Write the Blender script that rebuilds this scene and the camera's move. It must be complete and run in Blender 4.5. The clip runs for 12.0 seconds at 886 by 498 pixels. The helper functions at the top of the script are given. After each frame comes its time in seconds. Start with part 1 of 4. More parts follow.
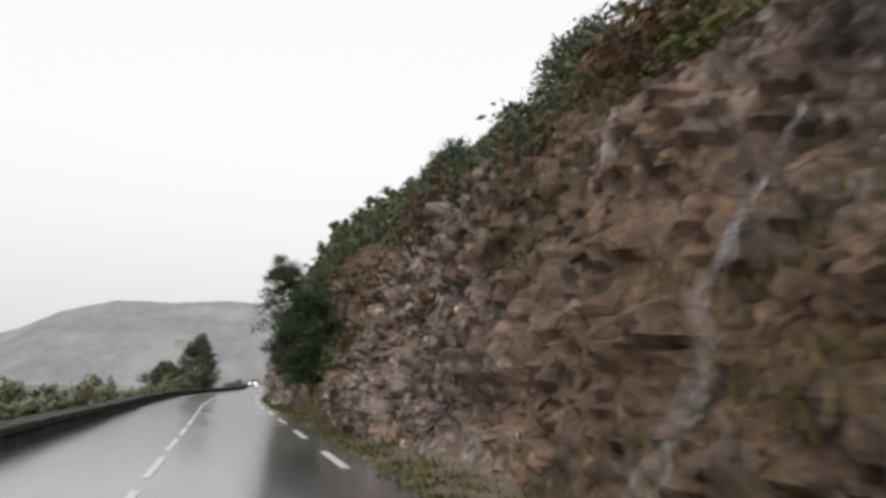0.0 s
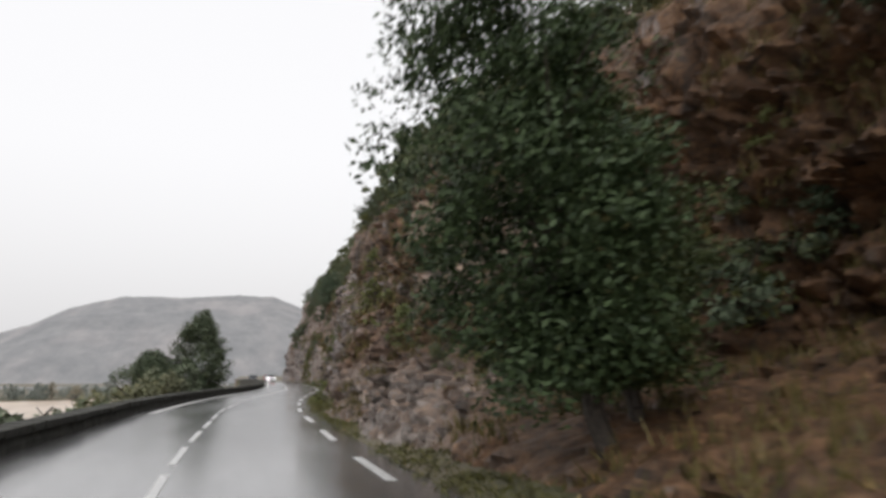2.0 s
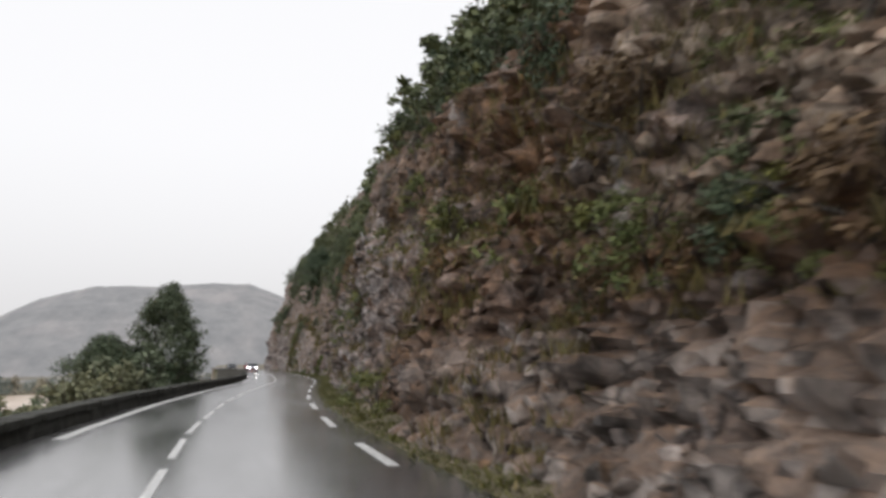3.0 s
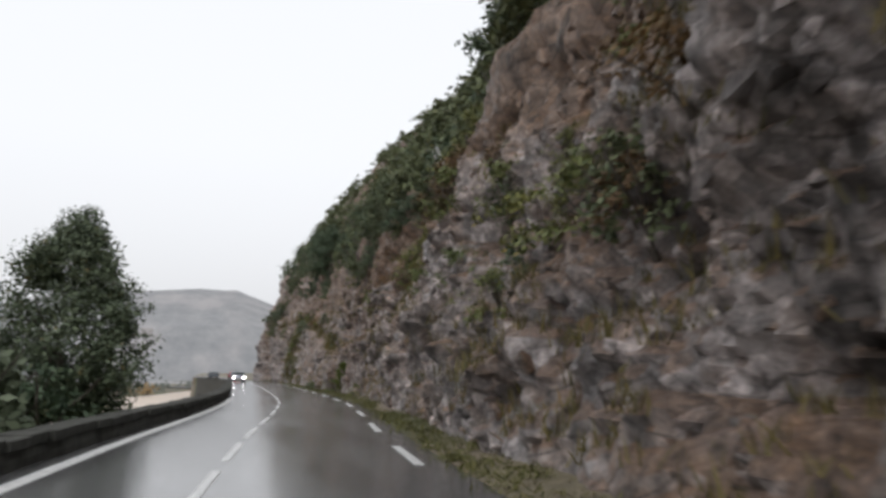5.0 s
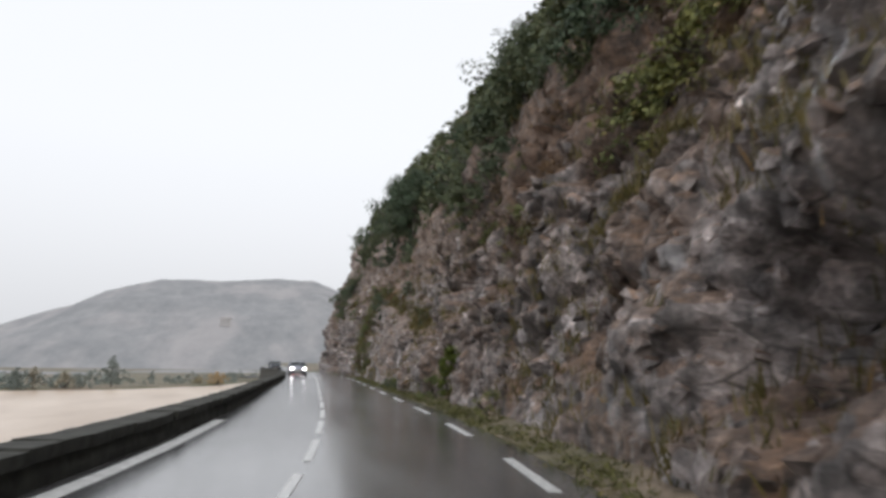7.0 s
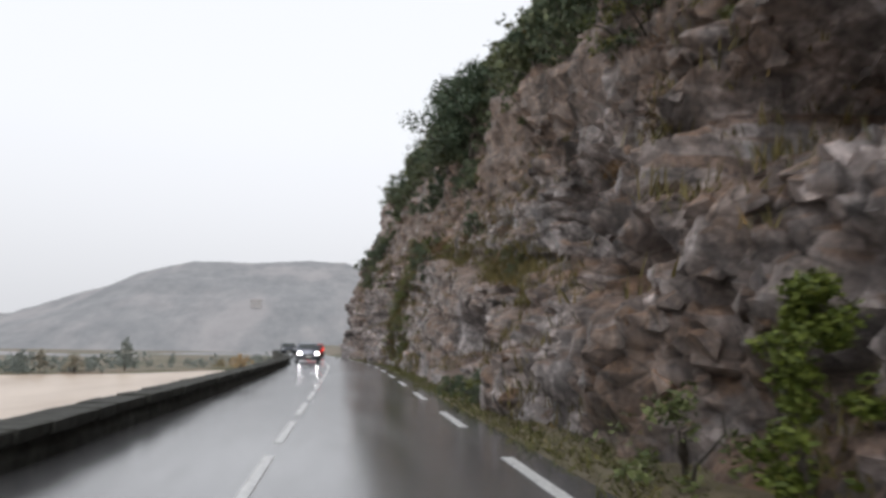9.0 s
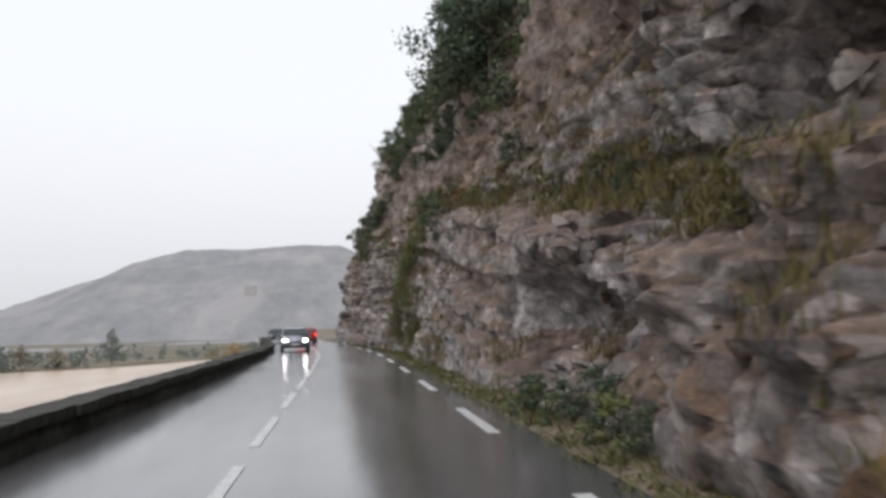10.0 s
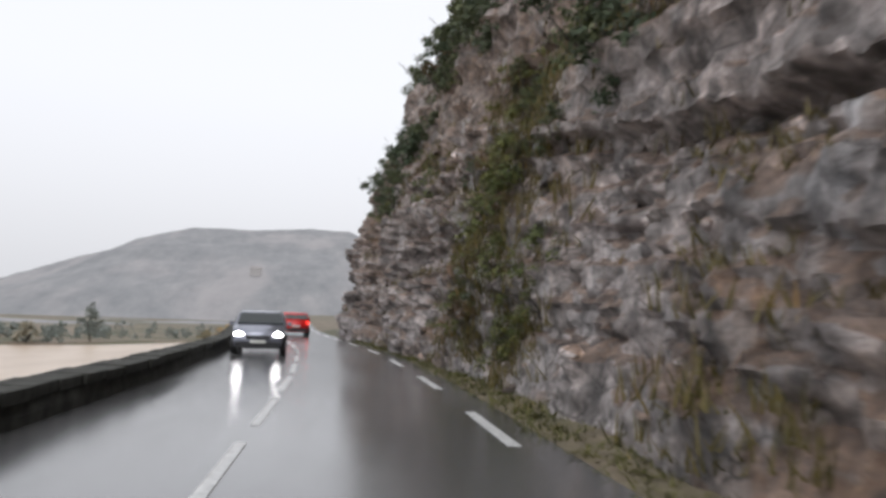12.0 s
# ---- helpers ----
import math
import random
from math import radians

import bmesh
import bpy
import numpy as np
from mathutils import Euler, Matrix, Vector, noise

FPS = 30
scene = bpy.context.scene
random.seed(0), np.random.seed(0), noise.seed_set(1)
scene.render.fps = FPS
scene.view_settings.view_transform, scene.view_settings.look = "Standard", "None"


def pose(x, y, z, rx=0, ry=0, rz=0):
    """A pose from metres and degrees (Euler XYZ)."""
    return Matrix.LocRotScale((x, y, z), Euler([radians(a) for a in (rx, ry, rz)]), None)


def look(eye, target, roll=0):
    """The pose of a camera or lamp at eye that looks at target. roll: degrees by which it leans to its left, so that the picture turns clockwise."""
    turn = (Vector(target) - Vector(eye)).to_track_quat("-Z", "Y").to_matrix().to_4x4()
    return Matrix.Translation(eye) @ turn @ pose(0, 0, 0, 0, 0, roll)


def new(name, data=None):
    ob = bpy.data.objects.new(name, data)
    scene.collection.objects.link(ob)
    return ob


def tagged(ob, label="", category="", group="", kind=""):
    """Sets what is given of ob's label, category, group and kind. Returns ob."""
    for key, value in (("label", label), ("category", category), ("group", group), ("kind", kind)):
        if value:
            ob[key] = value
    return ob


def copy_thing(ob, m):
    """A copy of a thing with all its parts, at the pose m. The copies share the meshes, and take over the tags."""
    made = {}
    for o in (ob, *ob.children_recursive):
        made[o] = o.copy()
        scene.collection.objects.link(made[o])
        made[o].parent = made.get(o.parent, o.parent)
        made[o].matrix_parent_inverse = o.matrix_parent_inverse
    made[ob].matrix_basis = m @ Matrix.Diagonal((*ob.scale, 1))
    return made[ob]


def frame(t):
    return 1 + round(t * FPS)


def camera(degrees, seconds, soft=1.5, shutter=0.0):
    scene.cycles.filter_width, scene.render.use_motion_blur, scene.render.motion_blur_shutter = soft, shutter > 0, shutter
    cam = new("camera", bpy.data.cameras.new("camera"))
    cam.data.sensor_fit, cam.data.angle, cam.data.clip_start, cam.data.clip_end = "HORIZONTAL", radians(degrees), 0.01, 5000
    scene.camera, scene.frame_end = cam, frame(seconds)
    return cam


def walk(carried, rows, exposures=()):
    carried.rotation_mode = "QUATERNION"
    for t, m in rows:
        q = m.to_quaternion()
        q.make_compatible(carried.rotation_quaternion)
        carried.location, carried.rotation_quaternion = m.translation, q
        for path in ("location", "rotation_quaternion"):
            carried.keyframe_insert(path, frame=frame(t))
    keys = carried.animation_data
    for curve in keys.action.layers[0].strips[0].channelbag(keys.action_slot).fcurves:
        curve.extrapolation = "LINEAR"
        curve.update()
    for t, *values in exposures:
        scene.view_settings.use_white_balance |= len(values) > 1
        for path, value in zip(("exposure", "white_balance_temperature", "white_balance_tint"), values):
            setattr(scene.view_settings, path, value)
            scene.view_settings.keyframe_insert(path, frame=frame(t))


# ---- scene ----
PATH = [
    (0.0, 0.000, 0.000, -15.53, 10.27, 0.97),
    (0.5, -0.037, 7.572, -16.36, 10.15, 1.06),
    (1.0, -0.134, 14.932, -15.68, 9.07, 0.77),
    (1.5, -0.270, 22.079, -15.73, 10.12, -0.40),
    (2.0, -0.427, 29.014, -14.89, 9.69, 0.09),
    (2.5, -0.565, 35.785, -15.28, 9.51, 0.26),
    (3.0, -0.646, 42.440, -16.75, 8.51, -1.08),
    (4.8, 0.038, 65.383, -18.16, 9.31, -0.19),
    (5.0, 0.245, 67.820, -17.61, 9.46, 0.08),
    (5.5, 0.862, 73.806, -17.85, 8.75, -3.72),
    (6.0, 1.595, 79.641, -16.16, 9.79, -0.82),
    (6.5, 2.365, 85.353, -14.47, 9.45, 0.69),
    (7.0, 3.096, 90.973, -11.81, 8.83, 0.87),
    (7.2, 3.370, 93.196, -11.63, 8.46, 0.83),
    (8.8, 4.992, 110.484, -8.51, 8.43, 2.19),
    (9.0, 5.129, 112.583, -9.39, 7.47, 1.01),
    (9.5, 5.432, 117.765, -10.44, 6.92, -0.03),
    (10.0, 5.696, 122.856, -9.85, 5.85, -1.39),
    (10.5, 5.930, 127.968, -10.46, 5.95, -0.40),
    (11.0, 6.140, 133.216, -10.60, 5.66, 1.02),
    (11.5, 6.313, 138.600, -10.24, 5.34, 1.07),
    (12.0, 6.435, 144.119, -9.17, 5.33, 1.92),
]
EYE = 1.45
cam = camera(61.9, 12.0, soft=3.3, shutter=0.22)


def aim(x, y, z, yaw, pitch, roll):
    """Yaw to the left, pitch up, roll as look() takes it."""
    a, p = radians(yaw), radians(pitch)
    way = Vector((-math.sin(a) * math.cos(p), math.cos(a) * math.cos(p), math.sin(p)))
    return look((x, y, z), Vector((x, y, z)) + way, roll)


walk(cam, [(t, aim(x, y, EYE, a, p, r)) for t, x, y, a, p, r in PATH],
     exposures=[(0, 0, 6560, 12), (3, 0, 6520, 12), (5.5, 0, 6340, 11), (12, 0, 6300, 12.5)])

# ---- light: a bright rain sky, no sun to be seen ----
world = bpy.data.worlds.new("rain_sky")
scene.world = world
world.use_nodes = True
wn, wl = world.node_tree.nodes, world.node_tree.links
wn.clear()
sky = wn.new("ShaderNodeTexSky")
sky.sky_type, sky.sun_disc = "NISHITA", False
sky.sun_elevation, sky.sun_rotation = radians(50), radians(198)
sky.air_density, sky.dust_density = 2.0, 6.0
grey = wn.new("ShaderNodeHueSaturation")
grey.inputs["Saturation"].default_value = 0.10
sky_bg = wn.new("ShaderNodeBackground")
sky_bg.inputs["Strength"].default_value = 0.03
cloud_bg = wn.new("ShaderNodeBackground")
cloud_co, cloud_dir, cloud_ramp = wn.new("ShaderNodeTexCoord"), wn.new("ShaderNodeSeparateXYZ"), wn.new("ShaderNodeValToRGB")
cloud_ramp.color_ramp.interpolation = "EASE"
for stop, e_ in zip(((0.0, (0.78, 0.785, 0.79, 1)), (0.30, (0.95, 0.965, 0.98, 1))), cloud_ramp.color_ramp.elements):
    e_.position, e_.color = stop
wl.new(cloud_co.outputs["Generated"], cloud_dir.inputs[0])
wl.new(cloud_dir.outputs[2], cloud_ramp.inputs[0])
wl.new(cloud_ramp.outputs[0], cloud_bg.inputs["Color"])
cloud_bg.inputs["Strength"].default_value = 0.90
both = wn.new("ShaderNodeAddShader")
wout = wn.new("ShaderNodeOutputWorld")
wl.new(sky.outputs[0], grey.inputs["Color"])
wl.new(grey.outputs[0], sky_bg.inputs["Color"])
wl.new(sky_bg.outputs[0], both.inputs[0])
wl.new(cloud_bg.outputs[0], both.inputs[1])
wl.new(both.outputs[0], wout.inputs["Surface"])

sun = new("sun", bpy.data.lights.new("sun", "SUN"))
sun.data.energy, sun.data.angle, sun.data.color = 0.85, radians(60), (1.0, 0.98, 0.95)
sun.matrix_world = look((-20, -60, 75), (0, 0, 0))


# ---- materials ----
def nodes_of(name):
    m = bpy.data.materials.new(name)
    m.use_nodes = True
    return m, m.node_tree.nodes, m.node_tree.links, m.node_tree.nodes["Principled BSDF"]


def tex(n, l, kind, scale, detail=4.0, rough=0.6, space="Object", stretch=(1, 1, 1), dist=0.0):
    co = n.new("ShaderNodeTexCoord")
    mp = n.new("ShaderNodeMapping")
    mp.inputs["Scale"].default_value = stretch
    l.new(co.outputs[space], mp.inputs["Vector"])
    if kind == "noise":
        t = n.new("ShaderNodeTexNoise")
        t.inputs["Detail"].default_value, t.inputs["Roughness"].default_value = detail, rough
        t.inputs["Distortion"].default_value = dist
        out = t.outputs["Fac"]
    else:
        t = n.new("ShaderNodeTexVoronoi")
        t.feature = "DISTANCE_TO_EDGE" if kind == "edge" else "F1"
        out = t.outputs["Color"] if kind == "cells" else t.outputs["Distance"]
    t.inputs["Scale"].default_value = scale
    l.new(mp.outputs[0], t.inputs["Vector"])
    return out


def ramp(n, l, fac, stops):
    r = n.new("ShaderNodeValToRGB")
    while len(r.color_ramp.elements) > 1:
        r.color_ramp.elements.remove(r.color_ramp.elements[-1])
    for k, (p, c) in enumerate(stops):
        e = r.color_ramp.elements[0] if k == 0 else r.color_ramp.elements.new(p)
        e.position, e.color = p, (c, c, c, 1) if isinstance(c, (int, float)) else (*c, 1)
    l.new(fac, r.inputs[0])
    return r.outputs[0]


def mix(n, l, fac, a, b, mode="MIX"):
    x = n.new("ShaderNodeMix")
    x.data_type, x.blend_type = "RGBA", mode
    for k, v in ((0, fac), (6, a), (7, b)):
        socket = x.inputs[k]
        if isinstance(v, (int, float)):
            socket.default_value = v if k == 0 else (v, v, v, 1)
        elif isinstance(v, tuple):
            socket.default_value = (*v, 1)
        else:
            l.new(v, socket)
    return x.outputs[2]


def math_node(n, l, op, a, b):
    x = n.new("ShaderNodeMath")
    x.operation = op
    for socket, v in ((x.inputs[0], a), (x.inputs[1], b)):
        if isinstance(v, (int, float)):
            socket.default_value = v
        else:
            l.new(v, socket)
    return x.outputs[0]


def bump(n, l, bsdf, height, strength, dist):
    b = n.new("ShaderNodeBump")
    b.inputs["Strength"].default_value, b.inputs["Distance"].default_value = strength, dist
    l.new(height, b.inputs["Height"])
    l.new(b.outputs[0], bsdf.inputs["Normal"])


def plain(name, color, rough=0.5, metal=0.0, grain=40.0, vary=0.25, spec=0.5, bumpy=0.0):
    m, n, l, b = nodes_of(name)
    f = tex(n, l, "noise", grain, 3)
    dark = tuple(c * (1 - vary) for c in color)
    light = tuple(min(1, c * (1 + vary)) for c in color)
    l.new(ramp(n, l, f, [(0.3, dark), (0.7, light)]), b.inputs["Base Color"])
    b.inputs["Roughness"].default_value, b.inputs["Metallic"].default_value = rough, metal
    b.inputs["Specular IOR Level"].default_value = spec
    if bumpy:
        bump(n, l, b, f, 0.5, bumpy)
    return m


def m_rock(name="wet_limestone", loose=False):
    """Wet limestone: grey and pinkish blocks, ochre earth, dark runs, moss on the ledges."""
    m, n, l, b = nodes_of(name)
    co = n.new("ShaderNodeTexCoord")
    pos = n.new("ShaderNodeSeparateXYZ")
    l.new(co.outputs["Object"], pos.inputs[0])
    big = tex(n, l, "noise", 0.13, 4, 0.55)
    mid = tex(n, l, "noise", 0.75, 5, 0.65, dist=0.6)
    fine = tex(n, l, "noise", 6.0, 6, 0.72)
    crack = tex(n, l, "edge", 1.1, stretch=(1, 1, 1.5))
    streak = tex(n, l, "noise", 1.0, 4, 0.6, stretch=(0.9, 0.9, 0.08))
    stone = ramp(n, l, fine, [(0.30, (0.045, 0.040, 0.040)), (0.5, (0.205, 0.180, 0.176)), (0.72, (0.44, 0.395, 0.388))])
    pink = ramp(n, l, fine, [(0.30, (0.055, 0.038, 0.030)), (0.5, (0.228, 0.158, 0.126)), (0.72, (0.45, 0.345, 0.285))])
    rosy = ramp(n, l, math_node(n, l, "MULTIPLY", pos.outputs[1], 0.005), [(0.30, 1.0), (0.36, 0.35)])
    stone = mix(n, l, math_node(n, l, "MULTIPLY", ramp(n, l, tex(n, l, "noise", 0.33, 4, 0.6), [(0.43, 0), (0.60, 1)]), rosy), stone, pink)
    cell = n.new("ShaderNodeSeparateColor")
    l.new(tex(n, l, "cells", 2.7, stretch=(1, 1, 1.3)), cell.inputs[0])
    stone = mix(n, l, 1.0, stone, ramp(n, l, cell.outputs[0], [(0.0, 0.42), (0.5, 0.92), (1.0, 1.7)]), "MULTIPLY")
    earth = ramp(n, l, fine, [(0.3, (0.034, 0.018, 0.010)), (0.55, (0.135, 0.072, 0.036)), (0.8, (0.30, 0.185, 0.10))])
    # more earth in the first stretch of the cut, barer stone further on
    along = ramp(n, l, math_node(n, l, "MULTIPLY", pos.outputs[1], 0.005), [(0.02, 0.08), (0.06, 0.04), (0.085, 0.0), (0.14, 0.0), (0.155, 0.26), (0.218, 0.26), (0.232, 0.10), (0.26, 0.12), (0.32, 0.09), (0.40, 0.06), (0.52, 0.07), (0.62, 0.08), (0.69, 0.02), (0.8, 0.01)])
    where = math_node(n, l, "ADD", math_node(n, l, "MULTIPLY", big, 0.9), math_node(n, l, "MULTIPLY", mid, 0.45))
    where = math_node(n, l, "ADD", where, along)
    # soil lies on the slope above the cut
    where = math_node(n, l, "ADD", where, ramp(n, l, math_node(n, l, "MULTIPLY", pos.outputs[2], 0.05), [(0.29, 0.0), (0.45, 0.22)]))
    c = mix(n, l, ramp(n, l, where, [(0.69, 0), (0.82, 1)]), stone, earth)
    # pale rubble at the foot beyond the gully
    heap = math_node(n, l, "MULTIPLY", ramp(n, l, math_node(n, l, "MULTIPLY", pos.outputs[1], 0.005), [(0.205, 0.0), (0.218, 0.55), (0.265, 0.40), (0.30, 0.0)]), ramp(n, l, math_node(n, l, "MULTIPLY", pos.outputs[2], 0.1), [(0.14, 1.0), (0.24, 0.0)]))
    c = mix(n, l, heap, c, (0.47, 0.44, 0.42))
    # a bare tan face above it
    bare = math_node(n, l, "MULTIPLY", ramp(n, l, math_node(n, l, "MULTIPLY", pos.outputs[1], 0.005), [(0.216, 0.0), (0.224, 0.8), (0.256, 0.8), (0.268, 0.0)]), ramp(n, l, math_node(n, l, "MULTIPLY", pos.outputs[2], 0.1), [(0.27, 0.0), (0.35, 1.0), (0.68, 1.0), (0.80, 0.0)]))
    c = mix(n, l, math_node(n, l, "MULTIPLY", bare, ramp(n, l, mid, [(0.38, 0.15), (0.48, 1.0)])), c, ramp(n, l, fine, [(0.3, (0.20, 0.155, 0.115)), (0.7, (0.50, 0.42, 0.34))]))
    # the buttress is tan, the beds further along paler
    c = mix(n, l, ramp(n, l, math_node(n, l, "MULTIPLY", pos.outputs[1], 0.005), [(0.02, 0.12), (0.05, 0.22), (0.08, 0.32), (0.135, 0.34), (0.15, 0.0)]), c, (0.50, 0.405, 0.32))
    c = mix(n, l, ramp(n, l, math_node(n, l, "MULTIPLY", pos.outputs[1], 0.005), [(0.29, 0.0), (0.31, 0.06), (0.38, 0.18), (0.58, 0.14), (0.66, 0.27), (0.85, 0.27)]), c, (0.48, 0.45, 0.435))
    c = mix(n, l, ramp(n, l, streak, [(0.54, 0), (0.66, 0.8)]), c, (0.04, 0.035, 0.032))
    c = mix(n, l, ramp(n, l, streak, [(0.30, 0.55), (0.37, 0)]), c, (0.42, 0.42, 0.43))
    c = mix(n, l, math_node(n, l, "MULTIPLY", ramp(n, l, crack, [(0.0, 0.8), (0.045, 0)]), ramp(n, l, mid, [(0.45, 0.1), (0.6, 1.0)])), c, (0.022, 0.018, 0.015))
    geo = n.new("ShaderNodeNewGeometry")
    sep = n.new("ShaderNodeSeparateXYZ")
    l.new(geo.outputs["Normal"], sep.inputs[0])
    ledge = math_node(n, l, "ADD", sep.outputs[2], math_node(n, l, "MULTIPLY", big, 1.0))
    c = mix(n, l, ramp(n, l, ledge, [(0.88, 0), (1.04, 0.65)]), c, earth)
    moss = ramp(n, l, mid, [(0.3, (0.030, 0.036, 0.010)), (0.5, (0.085, 0.080, 0.026)), (0.68, (0.13, 0.085, 0.035))])
    c = mix(n, l, ramp(n, l, ledge, [(1.03, 0), (1.2, 0.92)]), c, mix(n, l, 1.0, moss, ramp(n, l, fine, [(0.3, 0.5), (0.7, 1.4)]), "MULTIPLY"))
    blotch = tex(n, l, "noise", 1.5, 5, 0.7, dist=0.8)
    c = mix(n, l, 1.0, c, ramp(n, l, blotch, [(0.34, 0.34), (0.47, 1.0), (0.66, 1.8)]), "MULTIPLY")
    shade = ramp(n, l, geo.outputs["Random Per Island"], [(0.0, 0.45), (0.6, 0.85), (1.0, 1.5)]) if loose else 0.86
    c = mix(n, l, 1.0, c, shade, "MULTIPLY")
    l.new(c, b.inputs["Base Color"])
    l.new(ramp(n, l, mid, [(0.3, 0.34), (0.7, 0.62)]), b.inputs["Roughness"])
    b.inputs["IOR"].default_value = 1.42
    h = math_node(n, l, "ADD", fine, math_node(n, l, "MULTIPLY", crack, 1.2))
    bump(n, l, b, h, 0.9, 0.09)
    return m


def m_asphalt():
    m, n, l, b = nodes_of("wet_asphalt")
    fine = tex(n, l, "noise", 60, 4, 0.7)
    wear = tex(n, l, "noise", 0.5, 5, 0.6, stretch=(1.6, 0.25, 1))
    c = ramp(n, l, fine, [(0.3, (0.055, 0.055, 0.057)), (0.7, (0.125, 0.125, 0.127))])
    c = mix(n, l, ramp(n, l, wear, [(0.45, 0), (0.65, 0.5)]), c, (0.13, 0.128, 0.125))
    l.new(c, b.inputs["Base Color"])
    l.new(ramp(n, l, wear, [(0.36, 0.13), (0.5, 0.19), (0.66, 0.27)]), b.inputs["Roughness"])
    b.inputs["IOR"].default_value = 1.65
    b.inputs["Coat Weight"].default_value, b.inputs["Coat Roughness"].default_value, b.inputs["Coat IOR"].default_value = 0.5, 0.16, 1.33
    bump(n, l, b, fine, 0.12, 0.004)
    return m


def m_leaf(name, dark, light, dry):
    m, n, l, b = nodes_of(name)
    geo = n.new("ShaderNodeNewGeometry")
    ob = n.new("ShaderNodeObjectInfo")
    c = ramp(n, l, geo.outputs["Random Per Island"], [(0.0, dark), (0.75, light), (0.97, light), (1.0, dry)])
    tint = ramp(n, l, ob.outputs["Random"], [(0.0, (0.75, 0.87, 0.87)), (0.5, (1.0, 1.0, 1.0)), (1.0, (1.15, 1.06, 0.85))])
    c = mix(n, l, 1.0, c, tint, "MULTIPLY")
    l.new(c, b.inputs["Base Color"])
    b.inputs["Roughness"].default_value = 0.55
    b.inputs["Specular IOR Level"].default_value = 0.22
    return m


def m_ground():
    m, n, l, b = nodes_of("riverside_ground")
    big, fine = tex(n, l, "noise", 0.06, 4), tex(n, l, "noise", 3.0, 6, 0.7)
    grass = ramp(n, l, fine, [(0.3, (0.03, 0.036, 0.014)), (0.7, (0.11, 0.105, 0.045))])
    soil = ramp(n, l, fine, [(0.3, (0.09, 0.066, 0.042)), (0.7, (0.25, 0.195, 0.14))])
    l.new(mix(n, l, ramp(n, l, big, [(0.42, 0), (0.58, 1)]), grass, soil), b.inputs["Base Color"])
    b.inputs["Roughness"].default_value = 0.7
    bump(n, l, b, fine, 0.8, 0.06)
    return m


def m_water():
    m, n, l, b = nodes_of("muddy_flood_water")
    big = tex(n, l, "noise", 0.09, 5, 0.6, stretch=(1, 0.3, 1))
    rip = tex(n, l, "noise", 1.6, 4, 0.6, stretch=(1, 0.5, 1))
    l.new(ramp(n, l, big, [(0.35, (0.42, 0.325, 0.245)), (0.65, (0.55, 0.45, 0.36))]), b.inputs["Base Color"])
    b.inputs["Roughness"].default_value = 0.35
    b.inputs["IOR"].default_value = 1.33
    bump(n, l, b, rip, 0.5, 0.05)
    return m


def m_hill():
    """Distant wooded hillside, rain haze painted into its pale greys and its glow."""
    m, n, l, b = nodes_of("mist_painted_hillside")
    big, fine = tex(n, l, "noise", 0.014, 5, 0.6, stretch=(1, 0.22, 1)), tex(n, l, "noise", 0.055, 6, 0.75, stretch=(1, 0.25, 1))
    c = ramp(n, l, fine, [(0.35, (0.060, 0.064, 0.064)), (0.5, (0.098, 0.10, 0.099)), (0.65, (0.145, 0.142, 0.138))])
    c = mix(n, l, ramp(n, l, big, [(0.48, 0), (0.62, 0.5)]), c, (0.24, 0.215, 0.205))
    l.new(c, b.inputs["Base Color"])
    b.inputs["Roughness"].default_value = 0.9
    # faint emission stands in for light scattered by the rain mist
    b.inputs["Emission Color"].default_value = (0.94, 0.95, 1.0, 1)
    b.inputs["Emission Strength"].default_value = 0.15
    return m


ROCK, ASPHALT, GROUND, WATER, HILL = m_rock(), m_asphalt(), m_ground(), m_water(), m_hill()
STONE = m_rock("wet_broken_limestone", True)
PAINT = plain("worn_road_paint", (0.52, 0.52, 0.51), 0.4, grain=9, vary=0.35)
GUTTER = plain("pale_wet_concrete", (0.50, 0.50, 0.49), 0.55, grain=5, vary=0.3, spec=0.3)
LEAF = m_leaf("evergreen_oak_leaf", (0.040, 0.055, 0.034), (0.108, 0.135, 0.080), (0.15, 0.12, 0.05))
LEAF_OAK = m_leaf("dark_oak_leaf", (0.024, 0.038, 0.015), (0.074, 0.100, 0.042), (0.14, 0.12, 0.05))
LEAF_PALE = m_leaf("shrub_leaf", (0.055, 0.068, 0.022), (0.155, 0.165, 0.058), (0.24, 0.19, 0.08))
LEAF_BANK = m_leaf("riverbank_leaf", (0.095, 0.105, 0.065), (0.20, 0.21, 0.135), (0.25, 0.22, 0.15))
LEAF_BROWN = m_leaf("dry_shrub_leaf", (0.055, 0.032, 0.018), (0.15, 0.10, 0.055), (0.24, 0.16, 0.08))
# far-bank leaves: rain haze over the river is painted in as pale grey
LEAF_HAZED = m_leaf("hazed_far_bank_leaf", (0.20, 0.20, 0.18), (0.33, 0.32, 0.29), (0.36, 0.32, 0.26))
LEAF_OCHRE = m_leaf("ochre_autumn_leaf", (0.24, 0.17, 0.09), (0.42, 0.31, 0.18), (0.46, 0.36, 0.22))
LEDGE = m_leaf("ledge_grass_blade", (0.046, 0.044, 0.015), (0.128, 0.108, 0.042), (0.24, 0.15, 0.06))
LEAF_LIME = m_leaf("yellow_green_leaf", (0.040, 0.058, 0.010), (0.115, 0.140, 0.022), (0.20, 0.19, 0.05))
GRASS = m_leaf("roadside_grass_blade", (0.040, 0.046, 0.015), (0.105, 0.105, 0.036), (0.26, 0.21, 0.10))
